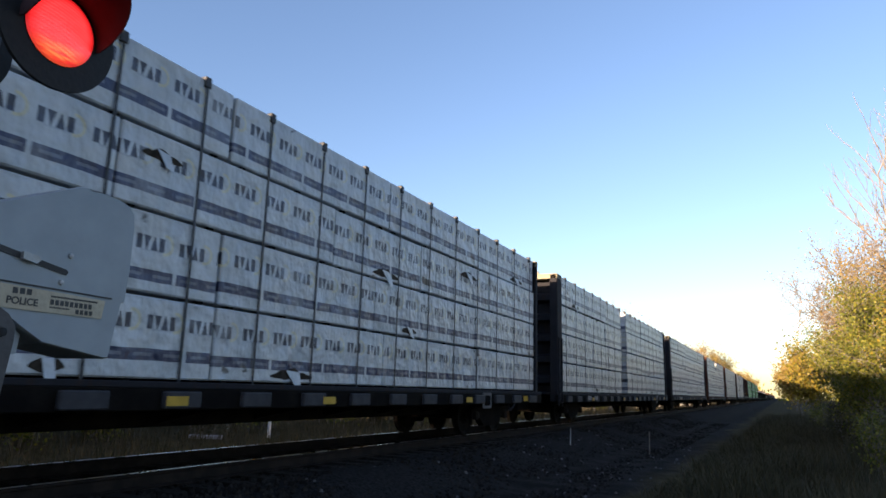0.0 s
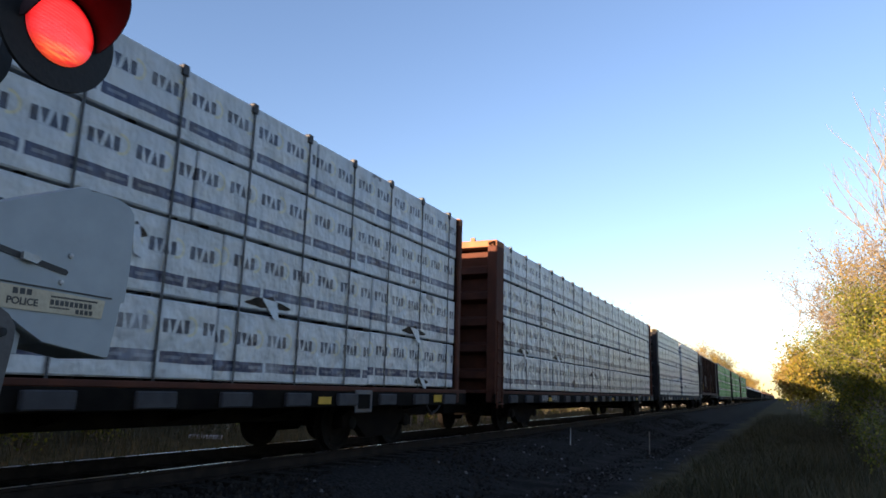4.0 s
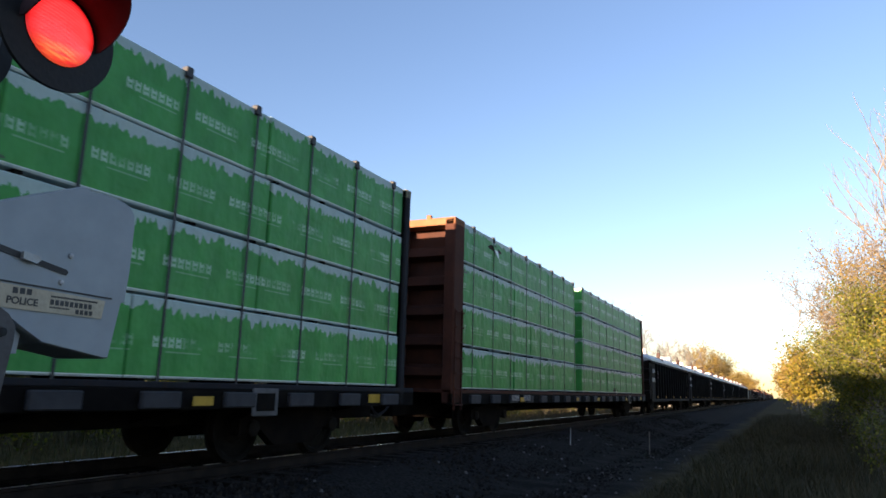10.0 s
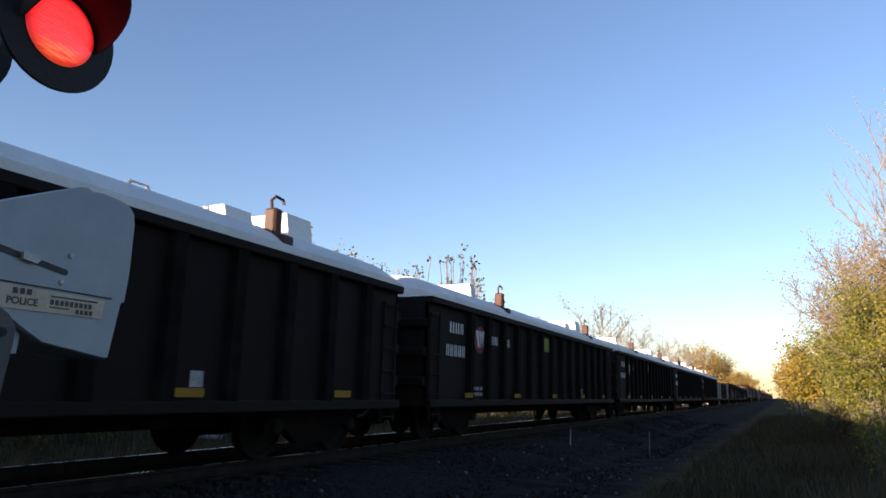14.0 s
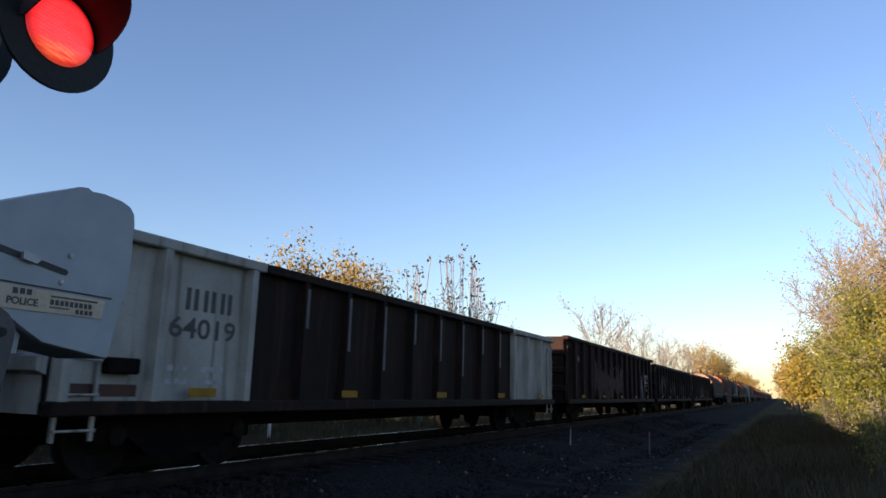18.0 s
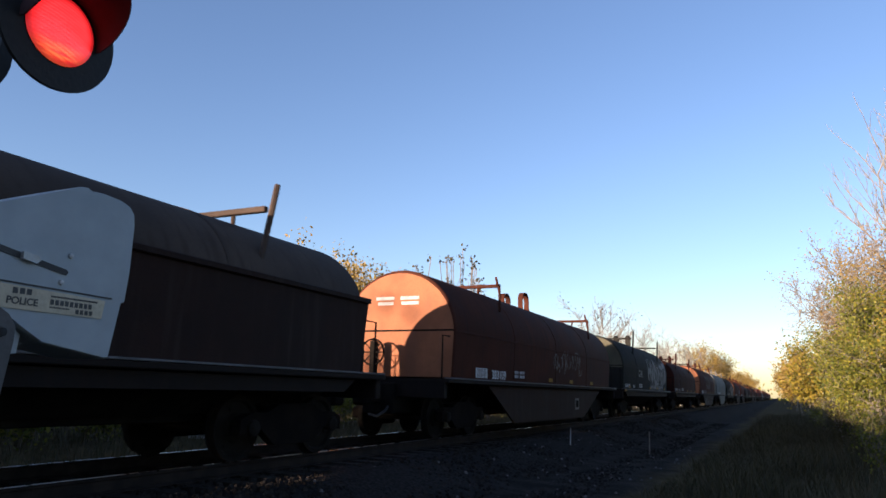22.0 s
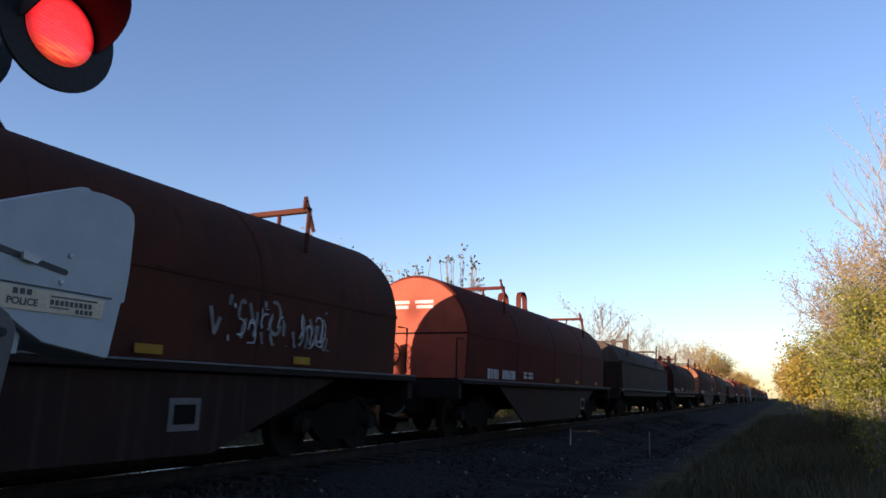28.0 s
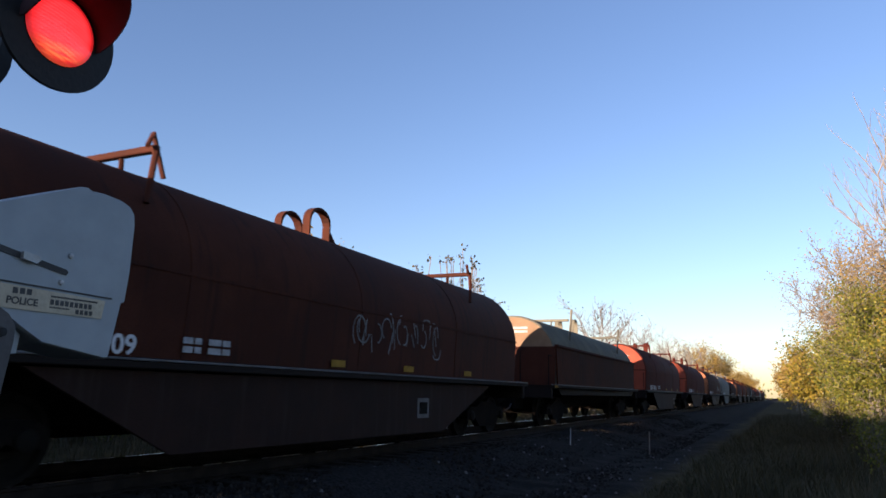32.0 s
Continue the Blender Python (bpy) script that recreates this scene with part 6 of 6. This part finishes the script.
def build_train():
    # lumber cars
    grey = centerbeam("car_grey", "dark grey centre-beam flatcar loaded with wrapped lumber")
    red = centerbeam("car_red", "rust-red centre-beam flatcar loaded with wrapped lumber")
    white_label = "lumber pack in crumpled white wrap with navy stripe on flatcar"
    green_label = "lumber pack in green wrap with ragged white band on flatcar"
    starts = [(-27.2, "grey", "wrap_white", None, None), (-3.3, "grey", "wrap_white", None, None), (20.5, "grey", "wrap_white", (9.2, 10.3), None), (44.2, "grey", "wrap_white", None, None),
              (68.0, "red", "wrap_white", None, (8.9, 11.4)), (91.9, "red", "wrap_white", None, None), (115.8, "grey", "wrap_white", (9.4, 10.5), None),
              (156.6, "grey", "wrap_green", (11.45, 12.4), None), (180.3, "grey", "wrap_green", (9.1, 10.1), None), (204.15, "red", "wrap_green", (9.1, 10.0), None)]
    used = set()
    for k, (s, col, wrap, gap, short) in enumerate(starts):
        proto = grey if col == "grey" else red
        car = proto if col not in used else copy_thing(proto, Matrix.Identity(4))
        used.add(col)
        place(car, s)
        load_lumber(s, wrap, 30 + k, white_label if wrap == "wrap_white" else green_label, gap, short)
    place(covered_hopper(), 138.40)
    # covered gondolas
    first = gondola("gon_black", "black gondola car with white fibreglass covers and pale lettering", 15.95, 2.74, 15, covered=True)
    for k, number in enumerate(("", "44096", "44090", "", "", "", "44052")):
        car = place(first if k == 0 else copy_thing(first, Matrix.Identity(4)), 227.8 + 17.1 * k)
        NUMBERED.append((car, number))
    place(gondola("gon_rust", "rust-brown gondola car with dirty white ends and dark lettering", 15.5, 2.52, 14, white_ends=True, seed=3, graffiti=False), 348.0)
    place(gondola("gon_brown", "dark brown gondola car covered in dull graffiti", 16.2, 2.75, 15, seed=4), 365.0)
    place(gondola("gon_black", "black gondola car with faded graffiti", 16.1, 2.62, 15, seed=5), 382.2)
    place(gondola("gon_brown", "dark brown gondola car with a few graffiti strokes", 15.8, 2.62, 15, seed=6), 399.5)
    for car, number in NUMBERED:
        if number:
            add_text(car, number, 1.303, 0.88, 1.78, 1.66, 1.89, M["mark"])
        else:
            add_bars(car, 1.303, 0.88, 1.66, (0.13, 0.13, 0.13, 0.13, 0.13), 0.23, M["mark"], gap=0.06)
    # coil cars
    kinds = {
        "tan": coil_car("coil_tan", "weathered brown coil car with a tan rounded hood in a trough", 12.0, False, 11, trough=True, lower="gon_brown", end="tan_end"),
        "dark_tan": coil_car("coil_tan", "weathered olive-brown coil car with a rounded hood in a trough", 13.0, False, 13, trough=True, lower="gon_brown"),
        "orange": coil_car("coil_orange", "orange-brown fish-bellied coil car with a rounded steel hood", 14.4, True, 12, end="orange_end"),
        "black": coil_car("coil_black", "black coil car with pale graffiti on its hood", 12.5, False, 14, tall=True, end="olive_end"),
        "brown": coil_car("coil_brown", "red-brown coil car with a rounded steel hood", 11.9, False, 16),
        "belly": coil_car("coil_orange", "dark brown fish-bellied coil car with an end coloured sunlit orange", 14.0, True, 17, end="orange_end"),
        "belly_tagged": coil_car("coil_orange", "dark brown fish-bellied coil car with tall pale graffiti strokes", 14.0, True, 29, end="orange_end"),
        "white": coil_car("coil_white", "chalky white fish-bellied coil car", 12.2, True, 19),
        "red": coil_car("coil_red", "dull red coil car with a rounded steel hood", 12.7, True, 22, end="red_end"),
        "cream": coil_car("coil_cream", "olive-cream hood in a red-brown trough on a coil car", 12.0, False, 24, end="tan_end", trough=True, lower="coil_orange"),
    }
    order = [(417.6, "tan"), (433.1, "orange"), (450.2, "black"), (466.0, "brown"), (481.8, "belly_tagged"), (499.2, "white"), (514.4, "black"), (531.3, "belly"), (548.4, "red"), (564.2, "dark_tan"),
             (580.3, "brown"), (596.2, "belly"), (613.4, "orange"), (631.2, "cream")]
    s = 646.8
    tail = ["red", "red", "belly", "white", "brown", "belly", "red", "orange", "black", "belly", "brown", "red", "belly", "white", "brown", "belly", "orange", "red"]
    for k in tail:
        order.append((s, k))
        s += {"tan": 15.2, "orange": 17.0, "black": 15.4, "brown": 15.9, "belly": 17.1, "white": 15.2, "red": 16.8, "cream": 15.3}[k]
    seen = set()
    for s, k in order:
        car = kinds[k] if k not in seen else copy_thing(kinds[k], Matrix.Identity(4))
        seen.add(k)
        place(car, s)


# ---- crossing signal ----
FLASH = []


def build_signal():
    post = thing("crossing_signal", "railway crossing signal with red flashing lamps in black hoods", "crossing signal", at=pose(-2.78, 1.12, ground_height(-2.78, 1.12)))
    z0 = ground_height(-2.78, 1.12)
    part("mast", Geo().cyl((0, 0, 0), (0, 0, 4.2), 0.062, None, 16), M["galv"], post, "grey mast", True)
    part("base", Geo().box(-0.2, 0.2, -0.2, 0.2, 0, 0.06, 0.01).cyl((0, 0, 0.06), (0, 0, 0.35), 0.11, 0.07, 12), M["galv"], post)
    zl = 2.412 - z0
    part("crossarm", Geo().cyl((0.0, -0.34, zl), (0.0, 0.34, zl), 0.03, None, 10), M["signal_black"], post)
    for dy in (0.54, -0.54):
        for way in (1, -1):
            x = 0.20 if way > 0 else -0.30
            yb = dy if way > 0 else dy * 0.70
            c = Vector((x, yb, zl))
            body = part("lamp_housing", Geo().lathe([(-0.21, 0.0), (-0.21, 0.06), (-0.17, 0.12), (-0.06, 0.165), (-0.03, 0.165)], c, (way, 0, 0), 20), M["signal_black"], post, "black signal lamp", True)
            part("background_disc", Geo().lathe([(-0.03, 0.154), (-0.03, 0.255), (-0.02, 0.258), (-0.012, 0.255), (-0.012, 0.154)], c, (way, 0, 0), 40), M["signal_black"], body, "round black background", True)
            # visor: open below, longest at the top
            g = Geo()
            prof = []
            for k in range(25):
                a = radians(-98 + 196 * k / 24)     # 0 is straight up
                reach = 0.012 + 0.29 * max(0.0, (math.cos(a) + 0.15) / 1.15) ** 0.8
                prof.append((a, reach))
            for a, reach in prof:
                for rad in (0.168, 0.174):
                    sy, sz = rad * math.sin(a), rad * math.cos(a)
                    g.v += [(c.x - 0.012 * way, c.y + sy, c.z + sz), (c.x + way * reach, c.y + sy * 1.0, c.z + sz - 0.05 * reach)]
            for k in range(24):
                b = 4 * k
                g.f += [(b, b + 1, b + 5, b + 4), (b + 2, b + 6, b + 7, b + 3), (b + 1, b + 3, b + 7, b + 5)]
            # visor colour carries a red tint in place of lamp light
            part("visor", g, M["visor"], body, "black hood over the lens", True)
            if way > 0 and dy > 0:
                # a lens plate, lit on one face and dark on the other, that flips in its ring
                g = Geo().lathe([(-0.036, 0.0), (-0.029, 0.07), (-0.014, 0.125), (0.0, 0.152), (0.014, 0.125), (0.029, 0.07), (0.036, 0.0)], (0, 0, 0), (1, 0, 0), 36)
                me = g.mesh("flip_lens", M["glow"], True)
                me.materials.append(M["signal_lens"])
                for f in me.polygons:
                    f.material_index = 0 if f.center.x > 0 else 1
                seat = Vector((c.x - 0.008, c.y, c.z))
                FLASH.append((part("flip_lens", me, None, body, "round lens, glowing red on one face", at=Matrix.Translation(seat)), seat))
            else:
                part("lens", Geo().lathe([(0.0, 0.152), (0.012, 0.13), (0.020, 0.08), (0.023, 0.0)], c + Vector((-0.012 * way, 0, 0)), (way, 0, 0), 32), M["signal_lens"], body, "dark red lens", True)
    # gate mechanism on the mast
    gx = 0.28          # face of the housing, from the mast
    oy, oz = -1.12, -z0
    outline = [(1.10, 1.24), (1.16, 1.62), (1.47, 1.62), (1.785, 1.764), (1.82, 1.770), (1.84, 1.760), (1.90, 1.765), (1.985, 1.757), (2.03, 1.742), (2.056, 1.712), (2.064, 1.664), (2.066, 1.46), (2.057, 1.326), (2.04, 1.318), (2.007, 1.087), (1.99, 1.083), (1.71, 1.128), (1.625, 1.176), (1.53, 1.238)]
    out = [(y + oy, z + oz) for y, z in outline]
    inner = [((y - 1.6) * 0.985 + 1.6 + oy, (z - 1.45) * 0.985 + 1.45 + oz) for y, z in outline]
    g = Geo().prism(out, -0.02, gx - 0.012, "x").prism(out, gx - 0.012, gx, "x", inner)
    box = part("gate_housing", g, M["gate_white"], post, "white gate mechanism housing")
    def on_face(pts, dx, thick=0.003):
        return [(y + oy, z + oz) for y, z in pts], gx + dx, gx + dx + thick
    pts, a, b = on_face([(1.45, 1.452), (1.765, 1.395), (1.775, 1.408), (1.765, 1.418), (1.45, 1.476)], 0.001)
    part("slot", Geo().prism(pts, a, b, "x"), M["strap"], box)
    pts, a, b = on_face([(1.575, 1.428), (1.63, 1.418), (1.645, 1.434), (1.63, 1.448), (1.575, 1.455)], 0.004, 0.02)
    part("latch", Geo().prism(pts, a, b, "x"), M["galv"], box)
    pts, a, b = on_face([(1.1, 1.345), (1.985, 1.328), (1.985, 1.334), (1.1, 1.351)], 0.001)
    part("door_joint", Geo().prism(pts, a, b, "x"), M["strap"], box)
    for y, z in ((1.775, 1.475), (1.75, 1.365)):
        part("bolt", Geo().lathe([(0.0, 0.012), (0.01, 0.010), (0.012, 0.0)], (gx, y + oy, z + oz), (1, 0, 0), 8), M["galv"], box)
    pts, a, b = on_face([(1.30, 1.245), (1.945, 1.243), (1.955, 1.318), (1.30, 1.338)], 0.002)
    st = part("sticker", Geo().prism(pts, a, b, "x"), M["sticker"], box, "pale yellow emergency notice")
    g = Geo()
    for y0, y1, z, h in ((1.565, 1.645, 1.300, 0.022), (1.715, 1.92, 1.303, 0.007), (1.715, 1.90, 1.275, 0.020), (1.715, 1.80, 1.262, 0.006), (1.825, 1.905, 1.250, 0.018)):
        n = max(1, int((y1 - y0) / (h * 0.95)))
        for k in range(n):
            ya = y0 + (y1 - y0) * k / n
            g.box(gx + 0.0052, gx + 0.0062, ya + oy, ya + (y1 - y0) / n * 0.72 + oy, z + oz, z + h + oz)
    part("notice_lettering", g, M["mark_dark"], st)
    cu = bpy.data.curves.new("word", "FONT")
    cu.body, cu.size, cu.extrude, cu.offset = "POLICE", 0.037, 0.0004, 0.0009
    tmp = new("word", cu)
    me = bpy.data.meshes.new_from_object(tmp)
    bpy.data.objects.remove(tmp)
    me.materials.clear()
    me.materials.append(M["mark_dark"])
    part("word", me, None, st, at=Matrix.Translation((gx + 0.006, 1.545 + oy, 1.262 + oz)) @ pose(0, 0, 0, 90, 0, 90))
    # gate arm root and its bracket, folded down beside the housing
    pts = [(1.36, 1.20), (1.47, 1.235), (1.505, 1.215), (1.535, 1.175), (1.535, 1.12), (1.52, 0.98), (1.50, 0.80), (1.36, 0.80)]
    part("arm_bracket", Geo().prism([(y + oy, z + oz) for y, z in pts], gx + 0.03, gx + 0.10, "x"), M["sill_edge"], box, "grey steel arm bracket")
    part("arm_bolt", Geo().lathe([(0.0, 0.018), (0.014, 0.016), (0.016, 0.0)], (gx + 0.10, 1.485 + oy, 1.15 + oz), (1, 0, 0), 8), M["signal_black"], box)
    pts = [(1.55, 1.20), (1.60, 1.19), (1.645, 1.155), (1.64, 1.085), (1.55, 1.085)]
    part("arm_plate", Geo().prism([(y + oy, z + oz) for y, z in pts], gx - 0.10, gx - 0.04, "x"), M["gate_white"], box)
    part("arm_pivot", Geo().lathe([(0, 0.09), (0.06, 0.085), (0.08, 0.05), (0.082, 0)], (gx, 1.40 + oy, 1.16 + oz), (1, 0, 0), 16), M["galv"], box, "", True)


def build_small_things():
    z = ground_height(-15.4, 18.8)
    tagged(new("marker_post", Geo().box(-0.04, 0.04, -0.04, 0.04, -0.1, 0.55, 0.01).mesh("marker_post", M["post_white"])), "short white marker post in the grass", "post").matrix_basis = pose(-14.2, 17.4, z)
    z = ground_height(-15, 16)
    tagged(new("board", Geo().box(-0.5, 0.5, -0.12, 0.12, 0.0, 0.1, 0.02).mesh("board", M["mark_dim"])), "weathered grey board lying in the grass", "board").matrix_basis = pose(-15.0, 15.6, z + 0.02, 0, 0, 15)
    for x, y, h, m in ((-5.0, 18.2, 0.42, "mark_dim"), (-3.4, 20.6, 0.6, "bark")):
        g = Geo().cyl((0, 0, -0.05), (0.01, 0.01, h), 0.018, 0.012, 6)
        tagged(new("stake", g.mesh("stake", M[m])), "thin pale stake standing in the ballast", "stake", "stakes beside the track").matrix_basis = pose(x, y, ground_height(x, y))


build_ground()
build_train()
build_signal()
build_small_things()
build_vegetation()
build_far_woods()
build_ground_stuff()
build_track()


# ---- what moves ----
def motions():
    for ob, s, z, x in MOVERS:
        walk(ob, [(0.0, pose(TX + x, s, z)), (SECONDS, pose(TX + x, s - SPEED * SECONDS, z))])
    # wheels turn while they pass the eye; far off they are only held
    turn = math.degrees(SPEED / FPS / 0.4225)
    for ob, s, z, x in MOVERS:
        for axle in [o for o in ob.children_recursive if o.name.startswith("wheelset")]:
            here = axle.matrix_basis.translation.copy()
            y0 = s + axle.parent.matrix_basis.translation.y + here.y
            first = max(0, int((y0 - 34.0) / SPEED * FPS))
            last = min(int(SECONDS * FPS), int((y0 - 3.0) / SPEED * FPS))
            if last - first < 2:
                continue
            rows = [(f / FPS, pose(*here, turn * (f - first), 0, 0)) for f in range(first, last + 1)]
            if first > 0:
                rows.insert(0, (0.0, pose(*here)))
            if last < int(SECONDS * FPS):
                rows.append((SECONDS, rows[-1][1]))
            walk(axle, rows)
    # the lamp flashes: the lens plate turns its lit face out and in again
    period, lit, start = 0.9894, 0.622, -0.21
    for plate, seat in FLASH:
        rows, turn, k = [], 180.0, 0
        while start + period * k < SECONDS + 1:
            for a in (start + period * k, start + period * k + lit):
                for dt, d in ((-0.05, 0), (-0.017, 60), (0.017, 120), (0.05, 180)):
                    if 0 < a + dt < SECONDS:
                        rows.append((a + dt, pose(*seat, 0, 0, turn + d)))
                turn += 180.0
            k += 1
        rows.insert(0, (0.0, rows[0][1]))
        rows.append((SECONDS, rows[-1][1]))
        walk(plate, rows)


motions()
